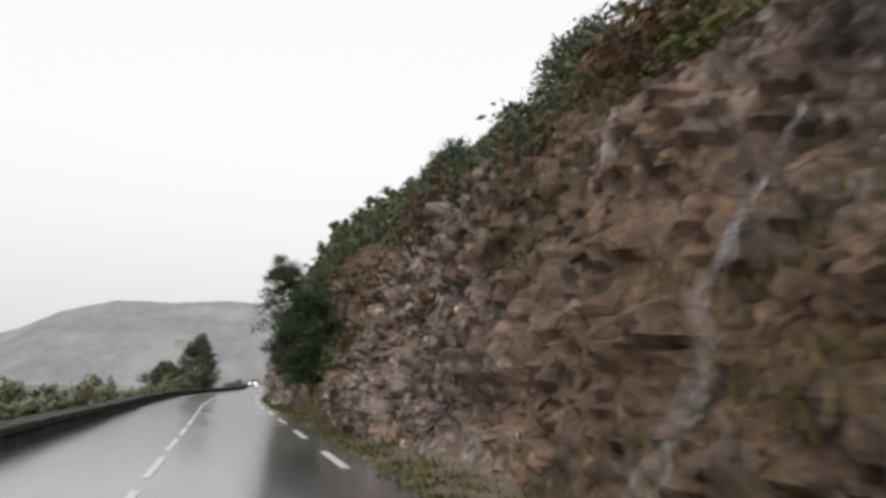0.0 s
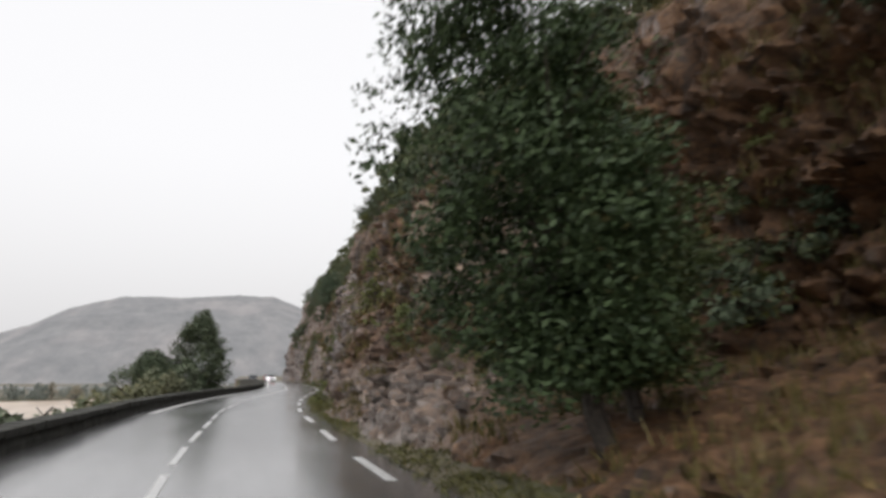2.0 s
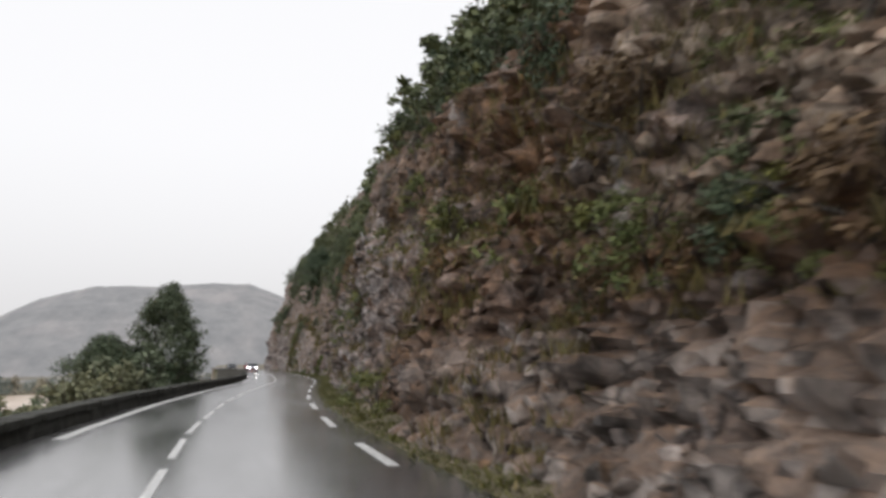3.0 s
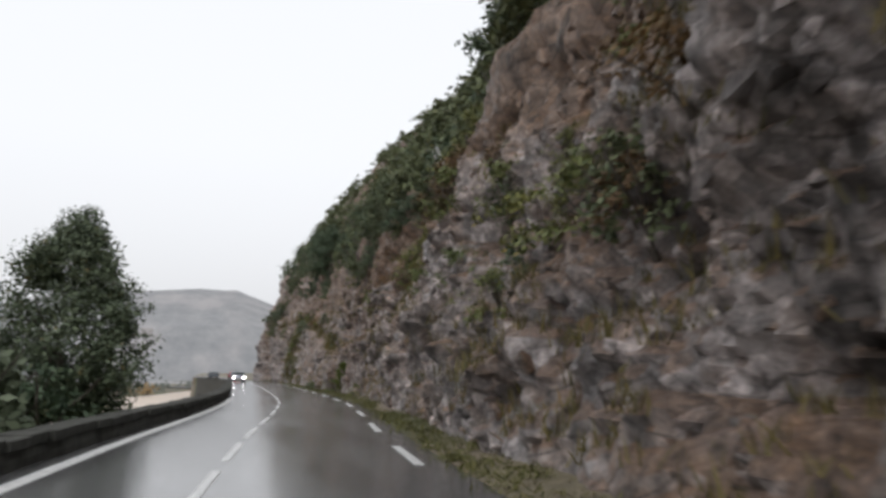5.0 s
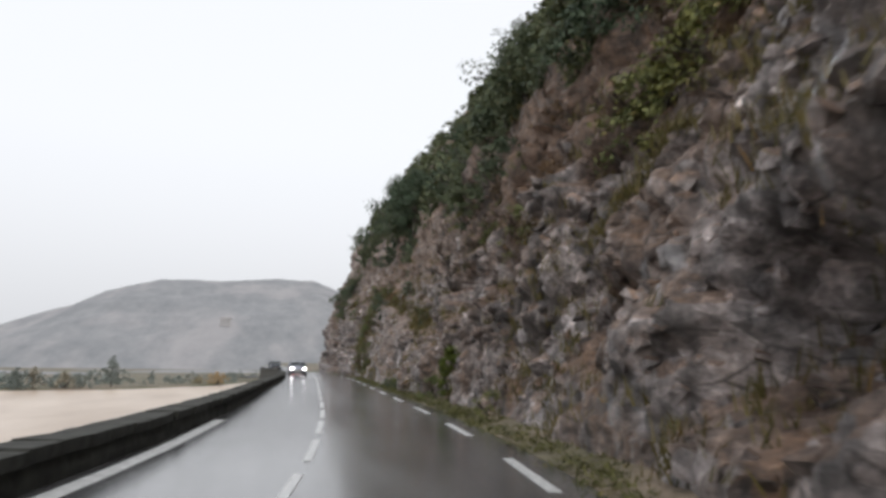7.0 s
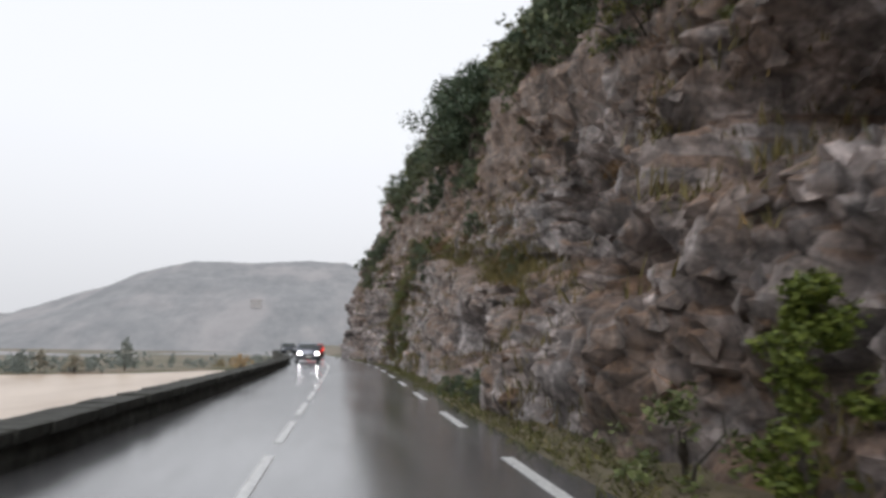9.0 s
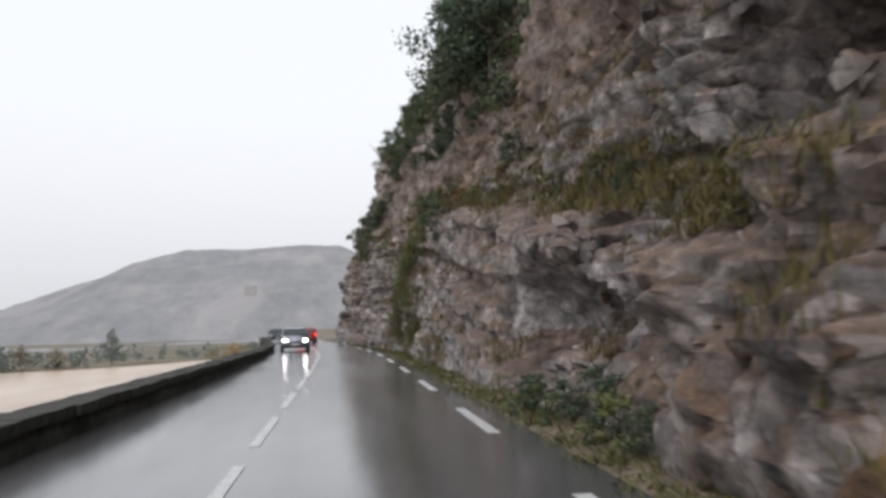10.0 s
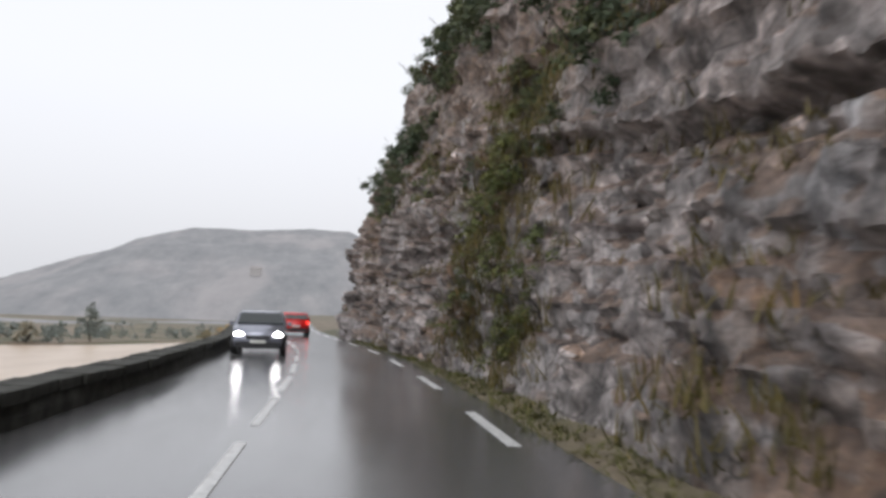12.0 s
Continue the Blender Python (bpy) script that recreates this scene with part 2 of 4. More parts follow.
BARK = plain("wet_bark", (0.055, 0.045, 0.036), 0.7, grain=18, vary=0.5, bumpy=0.02)
WALLSTONE = plain("dark_mossy_stone", (0.04, 0.04, 0.034), 0.85, grain=3.0, vary=0.55, spec=0.3, bumpy=0.03)
PALE_STONE = plain("pale_limestone", (0.40, 0.36, 0.29), 0.6, grain=5, vary=0.35, bumpy=0.03)
OCHRE_STONE = plain("ochre_limestone", (0.30, 0.18, 0.09), 0.6, grain=5, vary=0.4, bumpy=0.03)
STEEL = plain("galvanised_steel", (0.45, 0.47, 0.49), 0.4, 0.8, grain=20, vary=0.15)


# ---- plan of the road ----
CENTRE = ((-80, -1.0), (0, -1.0), (28, -1.25), (44, -1.5), (60, -1.25), (72, -0.4), (85, 1.15), (94, 2.5), (103, 3.6),
          (113, 4.25), (123, 4.6), (135, 5.05), (147, 5.5), (160, 5.85), (172, 5.7), (182, 4.9), (193, 3.8), (209, 2.6), (250, 1.5), (330, -1.0))
LANE, VERGE = 3.06, 1.55
_cy, _cx = np.array(CENTRE, float).T
_fy = np.arange(-80, 330.1, 0.5)
_fx = np.interp(_fy, _cy, _cx)
_k = np.hanning(25) / np.hanning(25).sum()
_fx = np.convolve(np.pad(_fx, 12, "edge"), _k, "valid")


def centre(y):
    return np.interp(y, _fy, _fx)


def wall_off(y):
    """How far left of the centre line the parapet's face stands."""
    return float(np.interp(y, (0, 70, 100, 122), (3.0, 3.0, 2.75, 2.6)))


def heading(y):
    return math.atan2(float(centre(y + 0.5) - centre(y - 0.5)), 1.0)


def mesh_object(name, verts, faces, material, smooth=False):
    me = bpy.data.meshes.new(name)
    me.from_pydata([tuple(v) for v in verts], [], faces)
    me.materials.append(material)
    if smooth:
        me.polygons.foreach_set("use_smooth", [True] * len(me.polygons))
    me.update()
    return new(name, me)


def grid_faces(rows, cols, flip=False):
    idx = np.arange(rows * cols).reshape(rows, cols)
    q = np.stack([idx[:-1, :-1], idx[:-1, 1:], idx[1:, 1:], idx[1:, :-1]], -1).reshape(-1, 4)
    return (q[:, ::-1] if flip else q).tolist()


def part(name, bm, material, parent, label=""):
    me = bpy.data.meshes.new(name)
    bm.to_mesh(me)
    bm.free()
    me.materials.append(material)
    ob = new(name, me)
    ob.parent = parent
    if label:
        ob["label"] = label
    return ob


# ---- road ----
ys = np.arange(-70, 320.1, 1.0)
xs = np.array([-1.0, -0.66, -0.33, 0, 1.1, 2.2, 3.0, 3.6])
P = np.array([[(float(centre(y)) + (x if x > 0 else x * (wall_off(y) + 0.03)), y, 0.03 - 0.008 * abs(x)) for x in xs] for y in ys])
road = tagged(mesh_object("road", P.reshape(-1, 3), grid_faces(len(ys), len(xs)), ASPHALT, True),
              "wet dark asphalt road reflecting the rain sky", "road", kind="structure")


def dash_mesh(name, length, width, material=None):
    bm = bmesh.new()
    bmesh.ops.create_cube(bm, size=1, matrix=Matrix.Diagonal((width, length, 0.008, 1)))
    me = bpy.data.meshes.new(name)
    bm.to_mesh(me)
    bm.free()
    me.materials.append(material or PAINT)
    return me


def put_dashes(name, me, first, last, tip, period, off, length):
    k0, k1 = math.ceil((first - tip) / period), math.floor((last - tip) / period)
    for k in range(k0, k1 + 1):
        y = tip + k * period - length / 2
        a = heading(y)
        ob = new(name, me)
        ob.matrix_world = Matrix.Translation((float(centre(y)) + off, y, 0.035 - (0.008 if off > 0 else 0.003) * abs(off))) @ Matrix.Rotation(-a, 4, "Z")
        ob.parent = road


put_dashes("centre_dash", dash_mesh("centre_dash", 3.05, 0.12), -30, 240, 122.4, 4.304, 0.0, 3.05)
put_dashes("edge_dash", dash_mesh("edge_dash", 3.0, 0.16), -30, 240, 122.3, 6.65, LANE, 3.0)
put_dashes("gutter_slab", dash_mesh("gutter_slab", 2.97, 0.26, GUTTER), 62, 112, 77.0, 3.0, -2.42, 2.97)


# ---- ground, river, hills ----
def shore_y(x):
    """Where the far bank begins: the flooded river bends away across the valley."""
    return 1.6 * np.sin(x * 0.16) + 2.5 * np.sin(x * 0.043) + np.interp(x, (-400, -74, -45, -21, -8, 40), (294, 308, 331, 366, 440, 470))


RIVER_Z = -7.5


def ground_z(x, y):
    d = x - float(centre(y))
    if d > -wall_off(y) - 0.15:
        return -0.06 if d < 3.5 else -0.02 + 0.12 * min(d - 3.5, 1.4)
    brow, fall = np.interp(y, (78, 85, 97, 102), (4.6, 9.5, 9.5, 2.6)), np.interp(y, (97, 102, 160, 168), (1.02, 3.5, 3.5, 12.0))
    z = -0.5 - min(max(-d - brow, 0) * fall, 8.4)
    inland = y - float(shore_y(x)) + 2
    if inland > 0:
        z = max(z, RIVER_Z - 1.4 + 1.9 * min(inland / 4, 1) + 0.3 * min(max(inland - 4, 0) / 100, 1))
    return z + 0.25 * noise.noise(Vector((x, y, 0)) * 0.35)


gx = np.unique(np.r_[-2500, -1500, -900, -600, -400, np.arange(-320, -80, 20.0), np.arange(-80, -14, 4.0), np.arange(-14, 16, 0.9), np.arange(16, 60, 8.0), 80, 140, 300, 700, 1500, 2500])
gy = np.unique(np.r_[-1500, -700, -350, -200, -120, np.arange(-80, 380, 2.5), np.arange(380, 480, 8.0), np.arange(480, 900, 60.0), 1100, 1500, 2200, 3200])
G = [(x, y, ground_z(x, y)) for y in gy for x in gx]
tagged(mesh_object("ground", G, grid_faces(len(gy), len(gx)), GROUND, True),
       "damp riverbank ground with rough grass and soil", "ground", kind="structure")

water_x = np.r_[np.arange(-400, -80, 16.0), np.arange(-80, 1, 4.0)]
W = [(x, y, RIVER_Z) for x in water_x for y in np.linspace(-300, float(shore_y(x)) + 1, 40)]
tagged(mesh_object("river", W, grid_faces(len(water_x), 40, True), WATER, True),
       "swollen muddy beige river in flood below the road", "water", kind="structure")

RIDGE_X = (-2500, -1500, -900, -620, -470, -400, -330, -265, -190, -105, -60, -20, 45, 110, 170, 300, 600, 1200)
RIDGE_Z = (40, 44, 46, 42, 40, 46, 76, 110, 129, 127, 129, 134, 133, 108, 94, 108, 130, 120)


def hill_z(x, y):
    ridge = float(np.interp(x * (1300 / max(y, 500)) ** 0.3, RIDGE_X, RIDGE_Z))
    t = min(max((y - 760) / 540, 0), 1)
    rise = t ** 0.85 if y < 1300 else 1 - 0.4 * min((y - 1300) / 500, 1)
    p = Vector((x, y, 0))
    return -7.1 + (ridge + 4) * rise + (3 + 14 * t * (1 - t)) * noise.fractal(p * 0.006, 1.0, 2.0, 4) + 1.3 * noise.fractal(p * 0.06, 1.0, 2.0, 3) * min(t * 8, 1)


hx, hy = np.unique(np.r_[np.arange(-2500, -700, 60.0), np.arange(-700, 330, 7.0), np.arange(330, 1200, 50.0)]), np.arange(465, 1620, 9.0)
HV = [(x, y, hill_z(x, y)) for y in hy for x in hx]
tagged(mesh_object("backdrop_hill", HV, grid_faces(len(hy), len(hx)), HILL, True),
       "distant wooded hill with rain mist painted into its pale colour", "hill", kind="structure")


# ---- the cliff ----
STATION = (-40, 0, 20, 35, 56, 75, 100, 125, 150, 170, 190, 260)
LEAN = (0.38, 0.38, 0.33, 0.42, 0.36, 0.24, 0.24, 0.25, 0.24, 0.20, 0.23, 0.23)
BREAK = (5.4, 5.4, 5.6, 6.3, 8.2, 11, 10.5, 11, 12, 14, 16, 17)
UPPER = (1.0, 1.0, 1.06, 1.3, 0.92, 0.6, 0.65, 0.60, 0.56, 0.52, 0.5, 0.5)


def cliff_base(y):
    return float(centre(y)) + LANE + VERGE - float(np.interp(y, (160, 193, 209, 250), (0.1, 1.0, 1.0, 0.0))) + 0.014 * max(y - 188, 0) ** 2


def smooth(a, b, t):
    t = min(max((t - a) / (b - a), 0), 1)
    return t * t * (3 - 2 * t)


def cliff_x(y, z):
    lean, brk, up = (float(np.interp(y, STATION, v)) for v in (LEAN, BREAK, UPPER))
    x = cliff_base(y) + lean * min(z, brk) + up * max(z - brk, 0) + float(np.interp(y, (48, 60, 80, 92, 98), (0.02, 0.12, 0.12, 0.03, 0.011))) * max(z - brk - float(np.interp(y, (80, 92), (3.5, 5.0))), 0) ** 2
    # an earthy gully beside the oak; the buttress of broken stone before it slopes back as it rises
    edge = 29.1 - 1.12 * min(max(z, 0), 6)
    x += (2.9 + 1.1 * smooth(32, 36, y)) * smooth(edge + 0.2, edge + 1.9, y) * (1 - smooth(41, 46, y)) * smooth(0.2, 2.6, z) * (1 - 0.8 * smooth(5.0, 8.5, z))
    x += 1.8 * smooth(32, 35, y) * (1 - smooth(39, 42, y)) * smooth(0.5, 1.6, z) * (1 - smooth(4.0, 5.0, z))
    x -= 0.35 * smooth(17, 21, y) * (1 - smooth(edge - 1.0, edge + 1.0, y)) * smooth(0, 1.5, z)
    x += 0.12 * max(z - 8, 0) * smooth(172, 188, y)
    x += 0.9 * smooth(92, 97, y) * (1 - smooth(106, 111, y)) * smooth(5, 9, z)
    x -= 0.65 * smooth(42, 45, y) * (1 - smooth(56, 60, y)) * (1 - smooth(1.1, 2.1, z))
    # a grassy bench that climbs along the road, with an undercut bed below it
    zb, zu = bench(y), undercut(y)
    on = smooth(126, 132, y) * (1 - smooth(172, 182, y))
    x += on * (0.95 * smooth(zb - 0.15, zb + 0.35, z) - 0.35)
    x += 0.42 * smooth(140, 144, y) * (1 - smooth(160, 164, y)) * smooth(zu, zu + 0.1, z) * (1 - smooth(zu + 0.32, zu + 0.5, z))
    return x


def bench(y):
    return min(2.9 + 0.165 * (y - 134), 7.2) + 0.15 * math.sin(y * 0.8)


def undercut(y):
    return 2.6 + 0.155 * (y - 144.6)


def knob(p, size):
    """Blocks of rock: every cell bulges by an amount of its own and falls off to a groove round it."""
    d, q = noise.voronoi(p / size)
    c = q[0]
    h = math.sin(c.x * 12.9898 + c.y * 78.233 + c.z * 37.719) * 43758.5453
    g = min((d[1] - d[0]) * 2.3, 1.0)
    return (0.35 + h - math.floor(h)) * (g * (2 - g)) - 0.6


HOLES = ((126.0, 3.9, 1.0, 1.5), (122.2, 2.7, 0.6, 0.9), (119.6, 4.6, 1.0, 1.2), (84.5, 5.2, 0.9, 0.9), (136.6, 1.6, 1.2, 1.2), (24.5, 3.0, 0.7, 0.8), (57.5, 5.5, 1.0, 0.8),
         (130.3, 4.9, 1.5, 1.7), (94.4, 5.2, 0.8, 1.8), (91.9, 2.4, 0.6, 0.9), (91.6, 6.0, 1.2, 1.3), (96.8, 2.0, 1.2, 1.0), (103.5, 2.2, 0.8, 0.8), (112.5, 4.5, 1.1, 1.0))


def cliff_point(y, z):
    p = Vector((cliff_x(y, z), y, z))
    brk = float(np.interp(y, STATION, BREAK))
    wild = 1.0 if z < brk else max(0.35, 1 - (z - brk) * 0.15)
    shift = noise.noise(p * 0.09 + Vector((0, 7, 2)))
    broken = smooth(-0.25, 0.25, shift) if y > 62 else 1.0
    slab = smooth(134, 140, y) * (1 - smooth(160, 168, y)) * (1 - smooth(6.5, 9, z)) * (0.75 + 0.25 * smooth(undercut(y), undercut(y) + 0.4, z))
    broken *= 1 - 0.8 * slab
    out = (1.2 - 0.7 * slab) * noise.noise(p * 0.13 + Vector((3, 0, 0))) + 0.5 * noise.fractal(p * 0.42, 1.0, 2.0, 2)
    warp = p + Vector((0, noise.noise(p * 0.7), noise.noise(p * 0.7 + Vector((9, 9, 9))))) * 0.5
    e = knob(Vector((warp.x, warp.y, warp.z * 1.1 + warp.y * 0.25)), 4.6)
    ribs = smooth(78, 86, y) * (1 - smooth(122, 130, y))
    lean = warp.y + 0.45 * ribs * warp.z
    a = knob(Vector((warp.x, lean, warp.z * (1.25 - 0.65 * ribs))), 1.25 if y < 64 else 1.7 - 0.35 * ribs)
    b = knob(Vector((warp.x, lean, warp.z * (1.3 - 0.6 * ribs))), 0.50 if y < 64 else 0.68)
    worn = 0.55 + 0.45 * smooth(11, 15, y)
    out += wild * worn * (1 - 0.55 * slab) * ((0.75 - 0.5 * slab) * e + ((0.30 if y < 64 else 0.20 + 0.31 * broken) - 0.13 * slab) * a + (0.20 + 0.24 * broken) * b)
    lamina = (z - 0.155 * y + 0.25 * noise.noise(p * 0.5)) / 0.46
    out += slab * 0.055 * (lamina - math.floor(lamina) - 0.5)
    if y < 172 and z < 9:
        out += wild * (0.20 if y < 64 else 0.17 * (1 - 0.6 * slab)) * knob(warp, 0.30 if y < 64 else 0.38)
    out += 0.05 * noise.noise(p * 4.0)
    # beds of stone, tilted along the road
    bed = (z + (0.10 if y < 110 else -0.12) * y + 0.4 * noise.noise(p * 0.2)) / 1.3
    out += wild * (0.09 if y > 62 else 0.06) * (1 - 0.8 * ribs) * (1 if (bed - math.floor(bed)) < 0.55 else -0.6)
    cave = 0.0
    for hy_, hz_, r, deep in HOLES:
        q = ((y - hy_ - 0.6 * r) / 1.6) ** 2 / r ** 2 + ((z - hz_) / r) ** 2
        if q < 4:
            cave = max(cave, 1.9 * deep * math.exp(-1.1 * q * q))
    out = (out - cave) * min(1.0, 0.25 + z / 1.6)
    return p + Vector((-0.98, 0, 0.12)) * out


cy = np.r_[np.arange(-40, 2, 0.6), np.arange(2, 12, 0.12), np.arange(12, 62, 0.085), np.arange(62, 172, 0.12), np.arange(172, 262, 0.4)]
cz = np.r_[np.arange(-0.3, 7, 0.10), np.arange(7, 9, 0.17), np.arange(9, 16, 0.3), np.arange(16, 27, 0.6), np.arange(27, 44, 1.2)]
CP = np.array([[cliff_point(y, z) for z in cz] for y in cy])
back = CP[:, -1:, :] + np.array((60, 0, 8.0))
CP = np.concatenate([CP, back], 1)
cliff = tagged(mesh_object("cliff", CP.reshape(-1, 3), grid_faces(len(cy), CP.shape[1]), ROCK, True),
               "wet grey and ochre limestone road-cut cliff", "cliff", kind="structure")
cliff.data.set_sharp_from_angle(angle=radians(46))
du, dv = np.gradient(CP, axis=0), np.gradient(CP, axis=1)
CN = np.cross(dv, du)
CN /= np.linalg.norm(CN, axis=-1, keepdims=True) + 1e-9
CN *= np.where(CN[..., :1] > 0, -1, 1)


# ---- parapet ----
rng = random.Random(5)


def parapet():
    ys_ = np.arange(-30, 236, 0.5)
    ring = ((0.0, -0.4), (-0.01, 0.15), (-0.05, 0.34), (-0.48, 0.34), (-0.54, 0.1), (-0.62, -1.0), (-1.7, -8.8))
    v = []
    for y in ys_:
        for dx, z in ring:
            q = Vector((dx, y, z))
            v.append((float(centre(y)) - wall_off(y) + dx + 0.04 * noise.noise(q * 1.7), y, z + 0.03 * noise.noise(q * 2.3 + Vector((5, 5, 5)))))
    return tagged(mesh_object("parapet", v, grid_faces(len(ys_), len(ring), True), WALLSTONE),
                  "low dark mossy stone parapet along the river side of the road", "wall", kind="structure")


def block_mesh(name, size, material, seed, jag=0.08):
    r = random.Random(seed)
    bm = bmesh.new()
    bmesh.ops.create_cube(bm, size=1, matrix=Matrix.Diagonal((*size, 1)))
    bmesh.ops.bevel(bm, geom=bm.edges[:], offset=min(size) * 0.1, segments=1, affect="EDGES")
    for v in bm.verts:
        v.co += Vector((r.uniform(-1, 1), r.uniform(-1, 1), r.uniform(-1, 1))) * jag * min(size)
    me = bpy.data.meshes.new(name)
    bm.to_mesh(me)
    bm.free()
    me.materials.append(material)
    return me


wall = parapet()
COPING = [block_mesh("coping_stone", (0.56 + 0.02 * k, 0.896, 0.16 + 0.012 * (k % 3)), WALLSTONE, k, 0.06) for k in range(5)]
y = -6.0
while y < 214:
    ob = new("coping_stone", COPING[rng.randrange(5)])
    ob.matrix_world = (Matrix.Translation((float(centre(y)) - wall_off(y) - 0.26 + rng.uniform(-0.03, 0.03), y, 0.40 + rng.uniform(-0.008, 0.012)))
                       @ Matrix.Rotation(-heading(y) + rng.uniform(-0.03, 0.03), 4, "Z") @ Matrix.Rotation(rng.uniform(-0.015, 0.015), 4, "X"))
    ob.parent = wall
    y += 0.90


# ---- plants ----
def leaf_quads(verts, faces, r, mid, radius, count, size):
    for _ in range(count):
        d = Vector((r.gauss(0, 1), r.gauss(0, 1), r.gauss(0, 1))).normalized()
        p = mid + Vector((d.x * radius, d.y * radius, d.z * radius * 0.8)) * r.uniform(0.35, 1.0)
        a = Vector((r.gauss(0, 1), r.gauss(0, 1), r.gauss(0, 0.6))).normalized()
        b = a.cross(d + Vector((r.gauss(0, 0.4), r.gauss(0, 0.4), 0.3))).normalized()
        s = size * r.uniform(0.6, 1.35)
        k = len(verts)
        verts.extend([p - a * s, p - b * s * 0.45, p + a * s, p + b * s * 0.45])
        faces.append((k, k + 1, k + 2, k + 3))


def crown_mesh(name, seed, material, width, height, clumps, per, leaf, gap=0.0, waist=1.0, dome=False):
    r = random.Random(seed)
    verts, faces = [], []
    for k in range(clumps):
        a, t = r.uniform(0, 6.283), r.random() ** 0.8
        h = r.uniform(0.08, 1.0)
        if r.random() < gap * h:
            continue
        wide = math.sin(math.pi * min(0.22 + 0.72 * h, 1)) if dome else 1 - 0.75 * h ** 2.2
        rad = width * wide * (0.35 + 0.65 * t) * (0.8 + 0.8 * noise.noise(Vector((math.cos(a) * 1.3, math.sin(a) * 1.3, seed * 3.7 + h * 2.5))))
        rad *= min(1.0, waist + (1 - waist) * h / 0.45)
        mid = Vector((math.cos(a) * rad, math.sin(a) * rad, height * h))
        leaf_quads(verts, faces, r, mid, width * r.uniform(0.16, 0.30), per, leaf)
    # some shoots that stick out of the outline
    for k in range(clumps // 3):
        a = r.uniform(0, 6.283)
        h = r.uniform(0.6, 1.1)
        rad = width * max(1 - 0.75 * h ** 2.2, 0.12) * r.uniform(0.3, 1.2)
        mid = Vector((math.cos(a) * rad, math.sin(a) * rad, height * h))
        leaf_quads(verts, faces, r, mid, width * 0.13, per // 3, leaf * 0.75)
    me = bpy.data.meshes.new(name)
    me.from_pydata([tuple(v) for v in verts], [], faces)
    me.materials.append(material)
    return me


def limb(bm, a, b, ra, rb, sides=7):
    d = (b - a)
    m = Matrix.Translation((a + b) / 2) @ d.to_track_quat("Z", "Y").to_matrix().to_4x4()
    bmesh.ops.create_cone(bm, cap_ends=True, segments=sides, radius1=ra, radius2=rb, depth=d.length, matrix=m)


def stems_mesh(name, seed, width, height, count, thick):
    r = random.Random(seed)
    bm = bmesh.new()
    for k in range(count):
        a = r.uniform(0, 6.283)
        at, rad = Vector((0, 0, -0.3)), thick
        for s in range(4):
            to = Vector((math.cos(a) * width * 0.2 * (s + 1) * r.uniform(0.7, 1.1), math.sin(a) * width * 0.2 * (s + 1) * r.uniform(0.7, 1.1), height * 0.22 * (s + 1) * r.uniform(0.85, 1.1)))
            limb(bm, at, to, rad, rad * 0.68, 4)
            at, rad = to, rad * 0.68
    me = bpy.data.meshes.new(name)
    bm.to_mesh(me)
    bm.free()
    me.materials.append(BARK)
    return me


def bush(name, seed, material, width, height, clumps, per, leaf, label, category="bush"):
    base = tagged(new(name), label, category)
    for nm, me in (("crown", crown_mesh("crown", seed, material, width, height, clumps, per, leaf)),
                   ("stem", stems_mesh("stem", seed, width, height, 4, 0.04 * width))):
        ob = new(nm, me)
        ob.parent = base
    return base


def tree(name, seed, material, trunk_h, crown_w, crown_h, clumps, per, leaf, label, thick=0.16, low=0.3, gap=0.35, waist=0.7, dome=False):
    base = tagged(new(name), label, "tree")
    r = random.Random(seed)
    bm = bmesh.new()
    at, rad, fork = Vector((0, 0, -0.4)), thick, []
    for s in range(5):
        to = Vector((r.uniform(-0.12, 0.12) * (s + 1), r.uniform(-0.12, 0.12) * (s + 1), trunk_h * (s + 1) / 5))
        limb(bm, at, to, rad, rad * 0.86, 9)
        at, rad = to, rad * 0.86
        fork.append((at, rad))
    for k in range(9):
        p, q = fork[2 + k % 3]
        a = k * 2.4 + r.uniform(-0.4, 0.4)
        mid = p + Vector((math.cos(a) * crown_w * 0.36, math.sin(a) * crown_w * 0.36, crown_h * r.uniform(0.08, 0.2)))
        end = mid + Vector((math.cos(a) * crown_w * 0.25, math.sin(a) * crown_w * 0.25, crown_h * r.uniform(0.05, 0.12)))
        limb(bm, p, mid, q * 0.55, q * 0.32, 6)
        limb(bm, mid, end, q * 0.32, q * 0.1, 5)
    part("trunk", bm, BARK, base)
    ob = new("crown", crown_mesh("crown", seed, material, crown_w, crown_h, clumps, per, leaf, gap, waist, dome))
    ob.location = (0, 0, trunk_h * low)
    ob.parent = base
    return base


def surface(y, z):
    i, j = int(np.searchsorted(cy, y)), int(np.searchsorted(cz, z))
    i, j = min(i, len(cy) - 1), min(j, len(cz) - 1)
    return Vector(CP[i, j]), Vector(CN[i, j])


